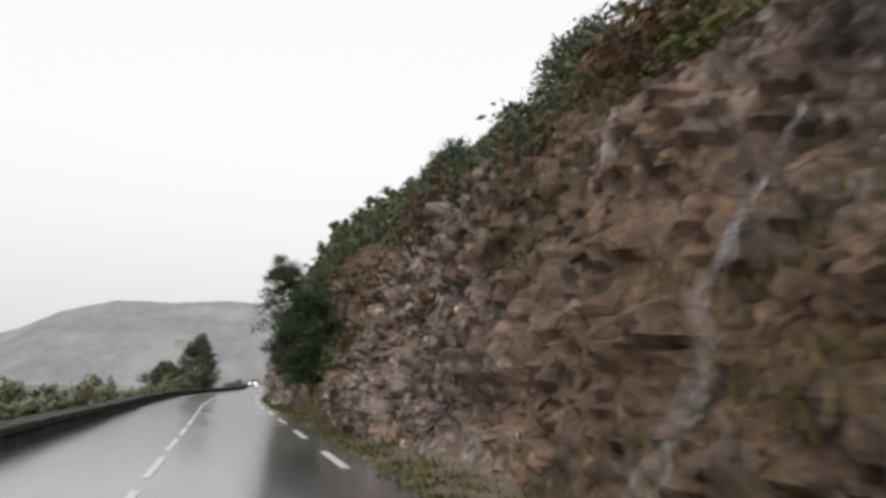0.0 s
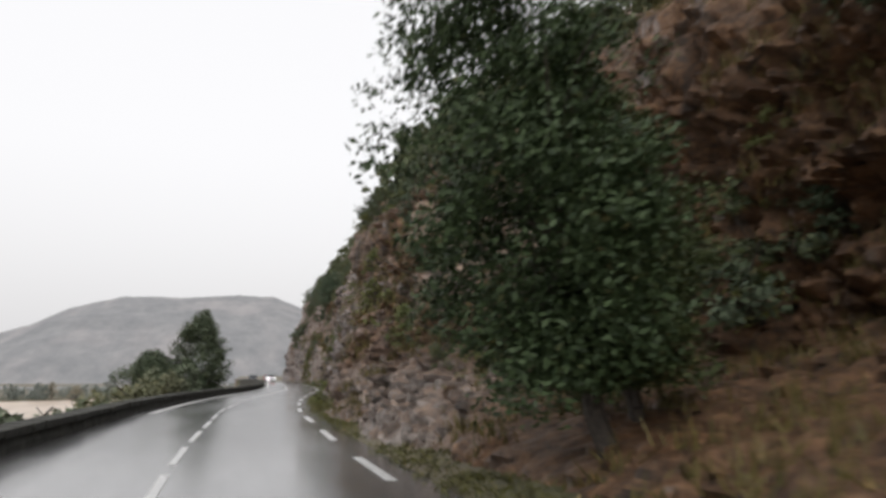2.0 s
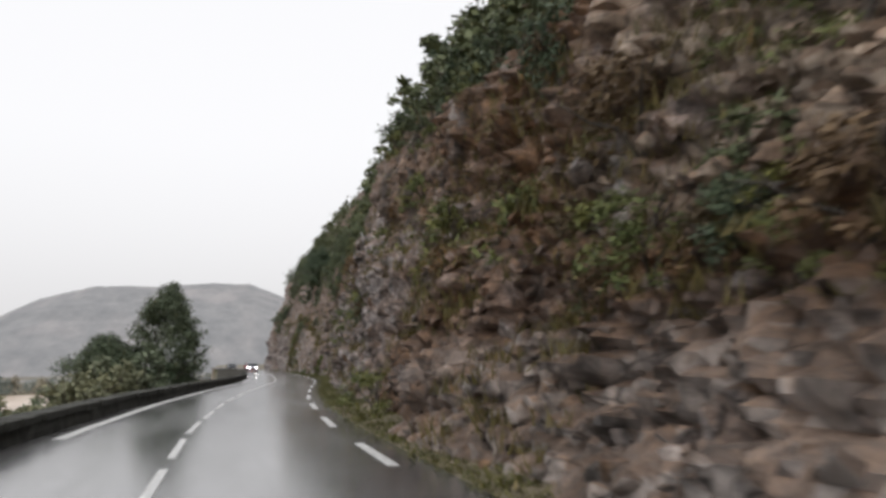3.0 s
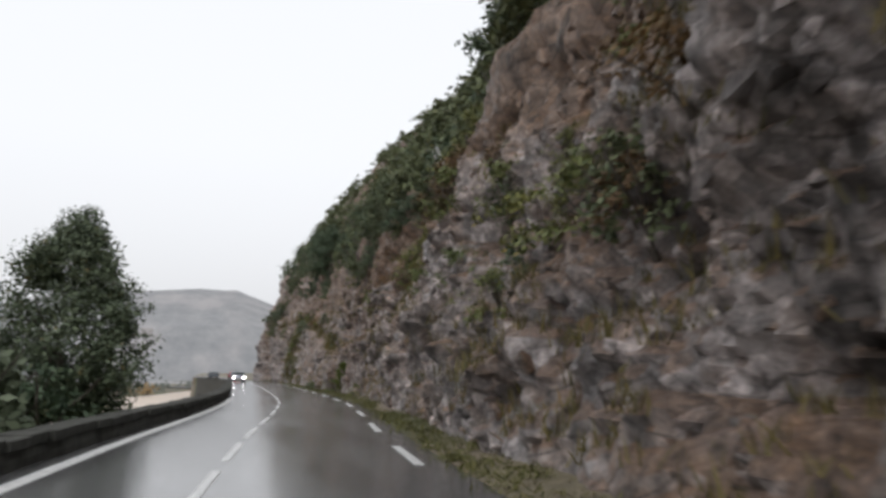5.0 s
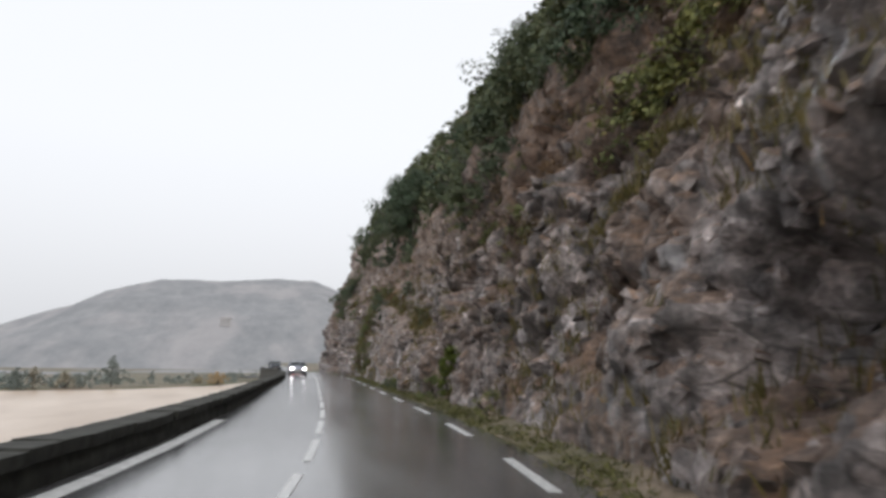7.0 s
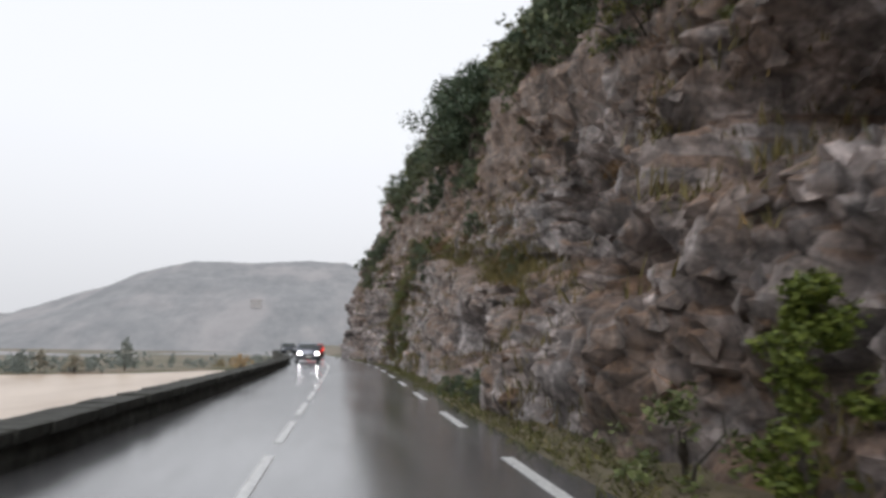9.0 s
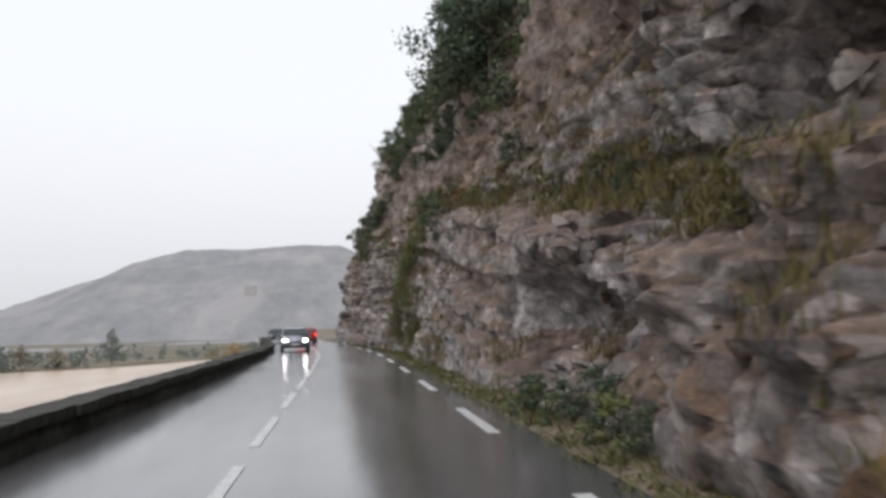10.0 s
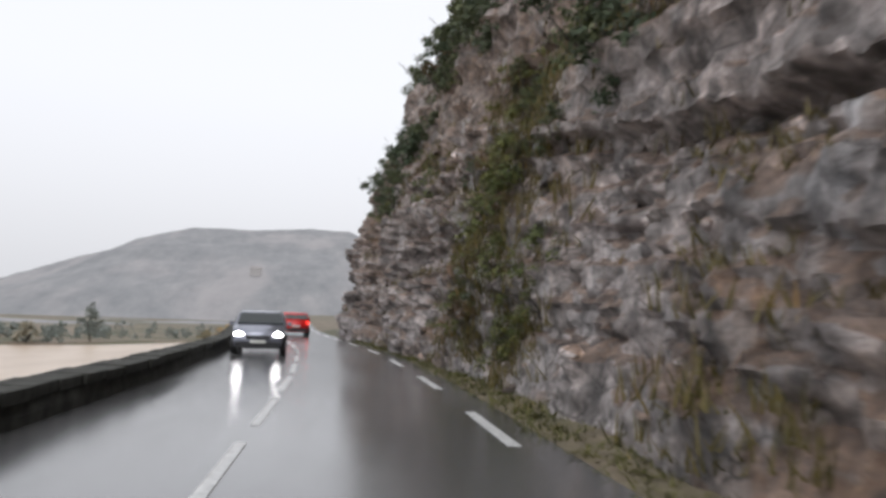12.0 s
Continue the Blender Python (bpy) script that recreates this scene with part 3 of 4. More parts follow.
OAK = "dense dark evergreen oak scrub on the cliff"
KINDS = [bush("bush", 11, LEAF, 1.7, 2.2, 23, 48, 0.106, OAK), bush("bush", 12, LEAF, 1.5, 2.8, 23, 48, 0.106, OAK),
         bush("bush", 13, LEAF, 2.0, 1.9, 24, 48, 0.106, OAK),
         bush("shrub", 14, LEAF_PALE, 1.2, 1.1, 16, 32, 0.064, "olive-green shrub rooted in the wet rock"),
         bush("dry_shrub", 15, LEAF_BROWN, 1.1, 0.9, 15, 32, 0.062, "dry brown shrub on a rock ledge"),
         bush("shrub", 16, LEAF, 0.9, 1.0, 15, 44, 0.054, "small green shrub rooted in the wet rock")]
used = [False] * len(KINDS)


def plant(k, at, scale, lean=0.0, turn=None, group="bushes on the cliff"):
    turn = rng.uniform(0, 6.28) if turn is None else turn
    if k < 3 and 92 < at[1] < 104 and 8.2 < at[2] < 12.5:
        k = 4
    m = Matrix.Translation(at) @ Matrix.Rotation(-lean, 4, "Y") @ Matrix.Rotation(turn, 4, "Z")
    ob = KINDS[k]
    if used[k]:
        ob = copy_thing(KINDS[k], m)
    used[k] = True
    ob.matrix_basis = m @ Matrix.Diagonal((scale, scale, scale, 1))
    ob["group"] = group
    return ob


def join_scrub(name, spots, label):
    """Scrub that nobody could count, in one mesh: spots of (kind, matrix)."""
    verts, faces, at = [], [], 0
    for me, m in spots:
        n = len(me.vertices)
        co = np.empty(n * 3)
        me.vertices.foreach_get("co", co)
        mm = np.array(m)
        verts.append(co.reshape(-1, 3) @ mm[:3, :3].T + mm[:3, 3])
        faces.append(np.arange(n).reshape(-1, 4) + at)
        at += n
    return tagged(mesh_object(name, np.concatenate(verts), np.concatenate(faces).tolist(), spots[0][0].materials[0]), label, "scrub", kind="stuff")


def spot(me, at, scale):
    return me, Matrix.Translation(at) @ Matrix.Rotation(rng.uniform(0, 6.28), 4, "Z") @ Matrix.Diagonal((scale, scale, scale, 1))


FAR_CROWNS = [crown_mesh("far_crown", 50 + k, LEAF, w, h, 13, 19, 0.17) for k, (w, h) in enumerate(((1.7, 2.2), (1.5, 2.7), (2.0, 1.9)))]
upper = []
for n in range(240):
    y = rng.uniform(6, 206) if n < 140 else rng.uniform(95, 204)
    brk = float(np.interp(y, STATION, BREAK))
    if 8 < y < 30 and rng.random() < 0.55:
        continue
    p, q = surface(y, brk + 0.3 + rng.random() ** 1.2 * (13 if y > 60 else 18 if y > 38 else 8))
    if p.z > brk + 3.5 or n % 3 == 0:
        upper.append(spot(rng.choice(FAR_CROWNS), p + Vector((0.2, 0, -0.3)), rng.uniform(0.75, 1.35) * (0.72 if y < 62 else 1.0)))
        continue
    plant(rng.choice((0, 1, 2, 0, 1, 2, 2, 3)), p + Vector((0.2, 0, -0.3)), rng.uniform(0.75, 1.35) * (0.72 if y < 62 else 1.0), 0.15)
for n in range(600):
    y = rng.uniform(10, 215) if n < 300 else rng.uniform(64, 140)
    brk = float(np.interp(y, STATION, BREAK))
    p, q = surface(y, min(brk + (3 if n < 300 else 0.5) + rng.random() * (22 if n < 300 else 12), 40))
    if 92 < y < 104 and p.z < 12.5:
        continue
    upper.append(spot(rng.choice(FAR_CROWNS), p + Vector((0.2, 0, -0.3)), rng.uniform(0.85, 1.4)))
join_scrub("upper_slope_scrub", upper, "dark evergreen scrub covering the slope above the cliff")
for n in range(58):
    y = rng.uniform(47, 82)
    brk = float(np.interp(y, STATION, BREAK))
    p, q = surface(y, brk - 0.8 + rng.random() * 6)
    plant(rng.choice((0, 1, 2, 2, 3, 4)), p + Vector((0.1, 0, -0.3)), rng.uniform(0.55, 0.9), 0.15)
for n in range(70):
    y = rng.uniform(96, 186)
    brk = float(np.interp(y, STATION, BREAK))
    p, q = surface(y, brk - 2.6 + rng.random() * 4.5)
    plant(rng.choice((0, 1, 2)), p + Vector((0.2, 0, -0.3)), rng.uniform(0.6, 1.0), 0.2)
for n in range(9):
    p, q = surface(rng.uniform(39, 47), rng.uniform(9.5, 14))
    plant(rng.choice((0, 1, 2)), p + Vector((0.1, 0, -0.3)), rng.uniform(0.6, 0.9), 0.15)
for n in range(26):
    y = rng.uniform(12, 40)
    p, q = surface(y, rng.uniform(7.5, 14))
    plant(rng.choice((0, 1, 2, 4)), p + Vector((0.1, 0, -0.3)), rng.uniform(0.55, 0.85), 0.15)
for n in range(90):
    y = rng.uniform(14, 190)
    brk = float(np.interp(y, STATION, BREAK))
    p, q = surface(y, rng.uniform(0.25, 0.98) * brk)
    plant(rng.choice((3, 3, 4, 4, 5)), p + Vector((0.1, 0, -0.15)), rng.uniform(0.5, 1.15), 0.35)

for n in range(46):
    y = rng.uniform(128, 178)
    p, q = surface(y, bench(y) + 0.4 + rng.uniform(-0.2, 0.9))
    plant(rng.choice((3, 3, 4, 4, 5)), p + Vector((0.0, 0, -0.15)), rng.uniform(0.35, 0.75), 0.2)
for n in range(11):
    y = rng.uniform(127, 138)
    plant(rng.choice((3, 5, 5)), (cliff_base(y) + rng.uniform(-0.7, 0.1), y, 0.05), rng.uniform(0.3, 0.55), 0.1, group="bushes at the foot of the cliff")
for y, d, sc in ((131.2, -0.3, 0.55), (132.0, 0.0, 0.7), (132.8, -0.3, 0.6), (133.2, 0.2, 0.75), (130.4, -0.1, 0.5), (131.6, 0.3, 0.7), (129.6, 0.1, 0.6)):
    plant(5, (cliff_base(y) + d, y, 0.05), sc, 0.1, group="bushes at the foot of the cliff")
for n in range(16):
    p, q = surface(rng.uniform(44.5, 62), rng.uniform(2.2, 7.5))
    plant(rng.choice((3, 4, 4)), p + Vector((0.1, 0, -0.15)), rng.uniform(0.5, 0.95), 0.35)
for n in range(11):
    p, q = surface(rng.uniform(97, 107), rng.uniform(7.5, 10.5))
    plant(4, p + Vector((0.1, 0, -0.15)), rng.uniform(0.8, 1.3), 0.3)
for n in range(24):
    p, q = surface(rng.uniform(84, 130), rng.uniform(4.5, 9.5))
    plant(4 if n % 4 else 3, p + Vector((0.1, 0, -0.15)), rng.uniform(0.5, 1.1), 0.35)
for n in range(44):
    y = 161 + rng.gauss(0, 1.5)
    p, q = surface(y, rng.uniform(0.5, 7.0))
    plant(rng.choice((3, 3, 4, 5)), p + Vector((0.1, 0, -0.15)), rng.uniform(0.5, 0.95), 0.3)
for n in range(12):
    p, q = surface(rng.uniform(178, 191), rng.uniform(6.5, 10.5))
    plant(rng.choice((0, 1, 2)), p, rng.uniform(0.6, 0.9), 0.25)
for k, y, z, sc in ((5, 155.6, 6.0, 1.5), (5, 156.3, 6.3, 1.3), (5, 155.9, 5.4, 1.1), (1, 33.4, 7.8, 0.85), (0, 31.6, 7.4, 0.8), (2, 36.5, 7.0, 0.8), (5, 84.0, 5.8, 1.6), (3, 88.0, 6.2, 1.3),
                    (5, 76.5, 3.6, 1.5), (3, 78.5, 4.0, 1.3), (4, 90.0, 7.0, 1.4), (3, 104, 7.5, 1.5), (3, 101, 8.0, 1.3), (4, 51.0, 4.5, 1.3), (3, 55.0, 3.4, 1.4), (3, 60.0, 4.0, 1.3), (5, 48.5, 3.0, 1.3)):
    p, q = surface(y, z)
    plant(k, p + Vector((0.1, 0, -0.2)), sc, 0.25)
for y, h in ((119.9, 0.8), (62.0, 1.0), (66.5, 0.8), (110.2, 0.6)):
    plant(3, (cliff_base(y) - 0.1, y, 0.1), h, 0.15, group="bushes at the foot of the cliff")

for n in range(26):
    y = rng.uniform(44.0, 52.5)
    p, q = surface(y, 1.7 + 0.10 * (y - 44) + rng.uniform(-0.4, 0.7))
    plant(rng.choice((3, 5, 4, 4)), p + Vector((0.1, 0, -0.15)), rng.uniform(0.4, 0.75), 0.35)
for y, z, k, sc in ((9.4, 6.3, 4, 1.7), (10.6, 6.6, 4, 1.5), (11.5, 6.9, 4, 1.4), (8.3, 6.5, 3, 1.3), (7.4, 6.4, 3, 1.2), (12.6, 7.1, 4, 1.4), (14.0, 7.4, 3, 1.0)):
    p, q = surface(y, z)
    plant(k, p + Vector((0.1, 0, -0.15)), sc, 0.2)

for n in range(16):
    p, q = surface(rng.uniform(68, 82), rng.uniform(3.5, 8.0))
    plant(rng.choice((3, 3, 4)), p + Vector((0.1, 0, -0.15)), rng.uniform(0.5, 1.0), 0.35)
for n in range(6):
    p, q = surface(rng.uniform(102.5, 105.5), rng.uniform(6.6, 8.0))
    plant(3, p + Vector((0.1, 0, -0.15)), rng.uniform(0.8, 1.2), 0.3)

for y, z, k, sc in ((84.6, 5.6, 5, 1.5), (85.6, 5.9, 3, 1.2), (83.2, 5.3, 3, 1.1), (81.0, 4.2, 3, 1.0), (81.6, 3.4, 5, 0.9), (80.6, 2.6, 3, 0.8), (107.5, 9.4, 0, 0.8), (108.6, 9.8, 2, 0.8)):
    p, q = surface(y, z)
    plant(k, p + Vector((0.0, 0, -0.15)), sc, 0.3)

for n in range(16):
    y = rng.uniform(12.5, 22)
    p, q = surface(y, rng.uniform(5.2, 7.2))
    plant(rng.choice((4, 4, 4, 3, 5)), p + Vector((0.0, 0, -0.15)), rng.uniform(0.7, 1.2), 0.25)
for n in range(12):
    p, q = surface(rng.uniform(93.5, 104), rng.uniform(7.4, 9.4))
    plant(4 if n % 3 else 3, p + Vector((0.0, 0, -0.15)), rng.uniform(0.8, 1.3), 0.3)

lime = bush("shrub", 17, LEAF_LIME, 0.75, 1.9, 34, 110, 0.045, "bright yellow-green shrub at the foot of the cliff")
lime.location = (cliff_base(118.1) + 0.2, 118.1, 0.1)

# the big oak that leans out of the foot of the cliff
oak = tree("tree", 21, LEAF_OAK, 3.6, 2.35, 6.3, 310, 170, 0.060, "dark evergreen oak leaning from the foot of the cliff", low=0.20, gap=0.7, waist=0.28)
oak.location = (cliff_base(37.6) + 1.0, 37.6, 0.3)
oak.rotation_euler = (0, radians(-17), 0)
# a second, lower one grows behind it in the alcove
m = Matrix.Translation((cliff_base(38.6) + 1.9, 38.6, 0.5)) @ Matrix.Rotation(radians(-9), 4, "Y") @ Matrix.Rotation(1.9, 4, "Z") @ Matrix.Diagonal((0.85, 0.85, 0.72, 1))
ob = copy_thing(oak, m)
ob.matrix_basis = m
ob["label"] = "smaller dark evergreen oak growing in the gully of the cliff"

for n in range(4):
    y = rng.uniform(39.5, 42)
    p, q = surface(y, rng.uniform(1.5, 4.0))
    plant(rng.choice((0, 1, 2)), p + Vector((0.2, 0, -0.3)), rng.uniform(0.6, 0.95), 0.25)

# two trees behind the parapet
for seed, x, y, w, h, th, label in ((31, -4.0, 94.5, 2.9, 6.5, 3.0, "broad dark tree standing behind the parapet on the riverbank"),
                                    (32, -7.6, 94.0, 3.1, 4.0, 1.8, "lower dark tree beside a taller one on the riverbank")):
    t_ = tree("tree", seed, LEAF, th, w, h, 200, 150, 0.085, label, 0.2, 0.08, gap=0.15, waist=1.0, dome=True)
    t_.location = (x, y, ground_z(x, y))
    t_["group"] = "riverbank trees"

cliff_tree = tree("tree", 33, LEAF, 1.4, 2.4, 3.5, 80, 84, 0.088, "dark evergreen oak on top of the cliff", 0.12, 0.05, 0.6)
cliff_tree.location = surface(118, 11.6)[0] - Vector((0.7, 0, 0.3))
for y, z, k in ((27.2, 9.6, 0.85), (25.4, 9.2, 0.7), (37.6, 8.8, 0.85), (34.4, 8.8, 0.7), (16.5, 8.4, 0.6), (23.8, 12.2, 0.7), (29.8, 10.0, 0.7), (21.0, 13.0, 0.7), (32.5, 10.2, 0.65), (43.2, 12.2, 1.2), (45.4, 12.8, 1.0), (24.0, 11.0, 1.2), (22.7, 10.5, 0.9), (26.6, 12.0, 1.1), (121.5, 12.8, 0.8), (140, 15.0, 0.9), (149, 14.5, 0.8), (132, 14.0, 0.75), (159.5, 13.4, 1.5), (156, 13.8, 1.4), (164, 14.0, 1.35)):
    m = Matrix.Translation(surface(y, z)[0] - Vector((0.2, 0, 0.3))) @ Matrix.Rotation(y, 4, "Z") @ Matrix.Diagonal((k, k, k, 1))
    ob = copy_thing(cliff_tree, m)
    ob.matrix_basis = m
BANK = [bush("bush", 41, LEAF_BANK, 1.7, 1.6, 26, 38, 0.12, "pale green scrub on the riverbank behind the parapet"),
        bush("bush", 42, LEAF_BANK, 1.3, 2.2, 24, 38, 0.12, "pale green scrub on the riverbank behind the parapet")]
BANK += [bush("bush", 43, LEAF_HAZED, 1.7, 1.8, 26, 30, 0.13, "scrub on the far riverbank, rain haze painted into its pale grey-green"),
         bush("bush", 44, LEAF_HAZED, 1.2, 2.4, 24, 30, 0.13, "scrub on the far riverbank, rain haze painted into its pale grey-green")]
KINDS += BANK
used += [False] * 4
FAR_BANK = [crown_mesh("far_bank_crown", 55 + k, LEAF_HAZED, w, h, 14, 16, 0.19) for k, (w, h) in enumerate(((1.7, 1.8), (1.2, 2.4)))]
for n in range(84):
    y = rng.uniform(22, 86)
    x = float(centre(y)) - rng.uniform(5.2, 10.5)
    plant(6 + n % 2, (x, y, ground_z(x, y) - 0.1), rng.uniform(0.95, 1.45), group="riverbank scrub")
for x, y in ((-4.4, 93.0), (-5.2, 93.8), (-6.4, 92.4), (-7.6, 93.2), (-4.0, 95.5), (-8.8, 92.6)):
    plant(2, (x, y, ground_z(x, y) - 0.1), rng.uniform(1.0, 1.35), group="riverbank scrub")
for x, y in ((-1.3, 104.2),):
    plant(7, (x, y, ground_z(x, y) - 0.1), 1.45, group="riverbank scrub")
far_bank = []
for n in range(110):
    x = rng.uniform(-190, -60) if n % 3 else rng.uniform(-95, -50)
    y = float(shore_y(x)) + (rng.uniform(1, 7) if n % 2 else rng.uniform(2, 60))
    far_bank.append(spot(FAR_BANK[n % 2], (x, y, ground_z(x, y) - 0.2), rng.uniform(1.0, 2.4)))
for n in range(70):
    x = rng.uniform(-75, -6)
    y = float(shore_y(x)) + rng.uniform(12, 110)
    far_bank.append(spot(FAR_BANK[n % 2], (x, y, ground_z(x, y) - 0.2), rng.uniform(0.8, 1.7)))
for k in (8, 9):
    x = -2.0 - 7 * k
    plant(k, (x, float(shore_y(x)) + 3, ground_z(x, float(shore_y(x)) + 3) - 0.2), 2.4, group="scrub on the far bank")
join_scrub("far_bank_scrub", far_bank, "scrub along the far riverbank, rain haze painted into its pale leaves")
far_tree = tree("tree", 45, LEAF_HAZED, 4.0, 3.0, 7.5, 70, 60, 0.20, "lone tree on the far riverbank, rain haze painted into its grey-green", 0.22, 0.3, 0.3, dome=True)
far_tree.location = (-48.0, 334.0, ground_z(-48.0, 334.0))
ochre = bush("bush", 46, LEAF_OCHRE, 4.6, 4.0, 34, 50, 0.20, "ochre autumn bush on the far riverbank")
ochre.location = (-20.5, 372.0, ground_z(-20.5, 372.0))
copy_thing(ochre, Matrix.Translation((-27.0, 374.0, ground_z(-27.0, 374.0))) @ Matrix.Rotation(2.0, 4, "Z") @ Matrix.Diagonal((0.7, 0.7, 0.6, 1)))


# ---- grass ----
def blades(name, spots, label, r, material=None):
    verts, faces = [], []
    for p, count, h in spots:
        for _ in range(count):
            a = r.uniform(0, 6.283)
            q = p + Vector((r.gauss(0, 0.13), r.gauss(0, 0.13), 0))
            w = Vector((math.cos(a), math.sin(a), 0)) * 0.016
            tip = q + Vector((r.gauss(0, 0.10), r.gauss(0, 0.10), h * r.uniform(0.6, 1.3)))
            k = len(verts)
            verts.extend([q - w, q + w, (q + tip) / 2 + w * 0.8 + Vector((0, 0, 0.05 * h)), tip])
            faces.append((k, k + 1, k + 2, k + 3))
    return tagged(mesh_object(name, verts, faces, material or GRASS), label, "grass", kind="stuff")


verge = []
for n in range(3600):
    y = rng.uniform(3, 185)
    d = LANE + 0.55 + abs(rng.gauss(0.35, 0.4))
    if noise.noise(Vector((d * 0.3, y * 0.12, 3))) > -0.42 and d < LANE + VERGE + 0.3:
        x = float(centre(y)) + d
        verge.append((Vector((x, y, ground_z(x, y))), 9, rng.uniform(0.03, 0.12)))
blades("verge_grass", verge, "short rough grass and weeds on the verge", rng)
ledge = []
while len(ledge) < 5200:
    i, j = rng.randrange(60, len(cy) - 100), rng.randrange(4, 105)
    p = Vector(CP[i, j])
    patch = noise.noise(p * 0.21 + Vector((4, 1, 8)))
    if (CN[i, j, 2] > 0.35 and patch > -0.05) or patch > 0.30:
        ledge.append((p, 9, rng.uniform(0.14, 0.42)))
for n in range(1000):
    y = rng.uniform(128, 180)
    p, q = surface(y, bench(y) + 0.15 + abs(rng.gauss(0, 0.75)))
    ledge.append((p, 9, rng.uniform(0.12, 0.34)))
for n in range(700):
    p, q = surface(161 + rng.gauss(0, 2.0), rng.uniform(0.3, 8))
    ledge.append((p, 9, rng.uniform(0.2, 0.5)))
for n in range(750):
    y = rng.uniform(130, 139)
    p, q = surface(y, bench(y) + rng.uniform(0.1, 1.5))
    ledge.append((p, 9, rng.uniform(0.10, 0.30)))
# a mossy strip that runs down the face, and a grassy slope higher up
for n in range(420):
    u = rng.random()
    p, q = surface(106.0 - 5.6 * u + rng.gauss(0, 0.18), 4.2 + 2.3 * u + rng.gauss(0, 0.22))
    ledge.append((p, 9, rng.uniform(0.10, 0.28)))
for n in range(500):
    y = rng.uniform(69, 81)
    p, q = surface(y, rng.uniform(3.8, 8.0))
    if noise.noise(p * 0.45 + Vector((2, 2, 9))) > 0.0:
        ledge.append((p, 9, rng.uniform(0.12, 0.34)))
for n in range(1500):
    y, z = rng.uniform(43, 63), rng.uniform(1.8, 8.5)
    p, q = surface(y, z)
    if noise.noise(p * 0.3 + Vector((1, 6, 3))) > -0.1:
        ledge.append((p, 9, rng.uniform(0.12, 0.38)))
blades("ledge_grass", ledge, "olive and brown grass growing over the cliff ledges", rng, LEDGE)


# ---- broken stones proud of the cliff ----
def stone_mesh(seed):
    r = random.Random(seed)
    bm = bmesh.new()
    for _ in range(13):
        d = Vector((r.gauss(0, 1), r.gauss(0, 1), r.gauss(0, 1))).normalized() * r.uniform(0.42, 0.55)
        bm.verts.new((d.x, d.y * 1.2, d.z * 0.75))
    out = bmesh.ops.convex_hull(bm, input=bm.verts[:])
    bmesh.ops.delete(bm, geom=[v for v in out["geom_interior"] if isinstance(v, bmesh.types.BMVert)], context="VERTS")
    me = bpy.data.meshes.new("stone")
    bm.to_mesh(me)
    bm.free()
    me.materials.append(ROCK)
    return me


STONES = [stone_mesh(70 + k) for k in range(8)]


def join_stones(name, spots, label):
    verts, faces = [], []
    for me, m in spots:
        n = len(verts)
        verts.extend(m @ v.co for v in me.vertices)
        faces.extend(tuple(n + i for i in f.vertices) for f in me.polygons)
    return tagged(mesh_object(name, verts, faces, STONE), label, "stones", kind="stuff")


small = []
while len(small) < 5600:
    n = len(small)
    y = rng.uniform(12, 30) if n < 2000 else rng.uniform(41, 64) if n < 3400 else rng.uniform(64, 178) if n < 5200 else rng.uniform(4, 13)
    z = rng.uniform(0.1, 8.5) if y < 64 else rng.uniform(0.1, 9.5)
    p, q = surface(y, z)
    patch = noise.noise(p * 0.28 + Vector((2, 5, 1)))
    if patch < (-0.12 if y < 64 else 0.02) or 30.5 < y < 41 or (136 < y < 156 and rng.random() < 0.75):
        continue
    s_ = rng.uniform(0.14, 0.42) if y < 64 else rng.uniform(0.18, 0.6)
    turn = Euler((rng.gauss(0, 0.5), rng.gauss(0, 0.5), rng.uniform(0, 6))).to_matrix().to_4x4()
    small.append((STONES[n % 8], Matrix.Translation(p - q * 0.12 * s_) @ turn @ Matrix.Diagonal((s_, s_ * 0.95, s_ * 1.05, 1))))
join_stones("broken_stones", small, "angular broken limestone wedged in the cliff face")
made = 0
while made < 300:
    y = rng.uniform(13, 30) if made < 130 else rng.uniform(42, 62) if made < 200 else rng.uniform(62, 168)
    z = abs(rng.gauss(0, 3.2))
    if 30 < y < 40 or 137 < y < 156 or z > 7.5:
        continue
    p, q = surface(y, z)
    s_ = rng.uniform(0.2, 0.62)
    ob = new("stone", STONES[made % 8])
    ob.matrix_world = Matrix.Translation(p - q * 0.10 * s_) @ Euler((rng.uniform(0, 6), rng.uniform(0, 6), rng.uniform(0, 6))).to_matrix().to_4x4() @ Matrix.Diagonal((s_, s_, s_, 1))
    ob.parent = cliff
    made += 1

# boulders fallen to the foot of the cliff
for y, d, size, mat, label in ((134.0, -0.25, 0.42, PALE_STONE, "cream limestone boulder fallen to the foot of the cliff"), (134.6, 0.0, 0.55, ROCK, "grey limestone boulder fallen to the foot of the cliff"),
                               (133.6, 0.25, 0.6, OCHRE_STONE, "ochre limestone boulder fallen to the foot of the cliff"), (54.4, -0.3, 0.55, ROCK, "grey broken boulder at the foot of the cliff"),
                               (47.2, -0.15, 0.5, ROCK, "grey broken boulder at the foot of the cliff")):
    me = stone_mesh(int(y * 10))
    me.materials.clear()
    me.materials.append(mat)
    ob = tagged(new("boulder", me), label, "boulder", "boulders at the foot of the cliff")
    x = cliff_base(y) + d
    ob.matrix_world = Matrix.Translation((x, y, ground_z(x, y) + size * 0.28)) @ Matrix.Rotation(y, 4, "Z") @ Matrix.Diagonal((size * 1.2, size * 1.1, size, 1))


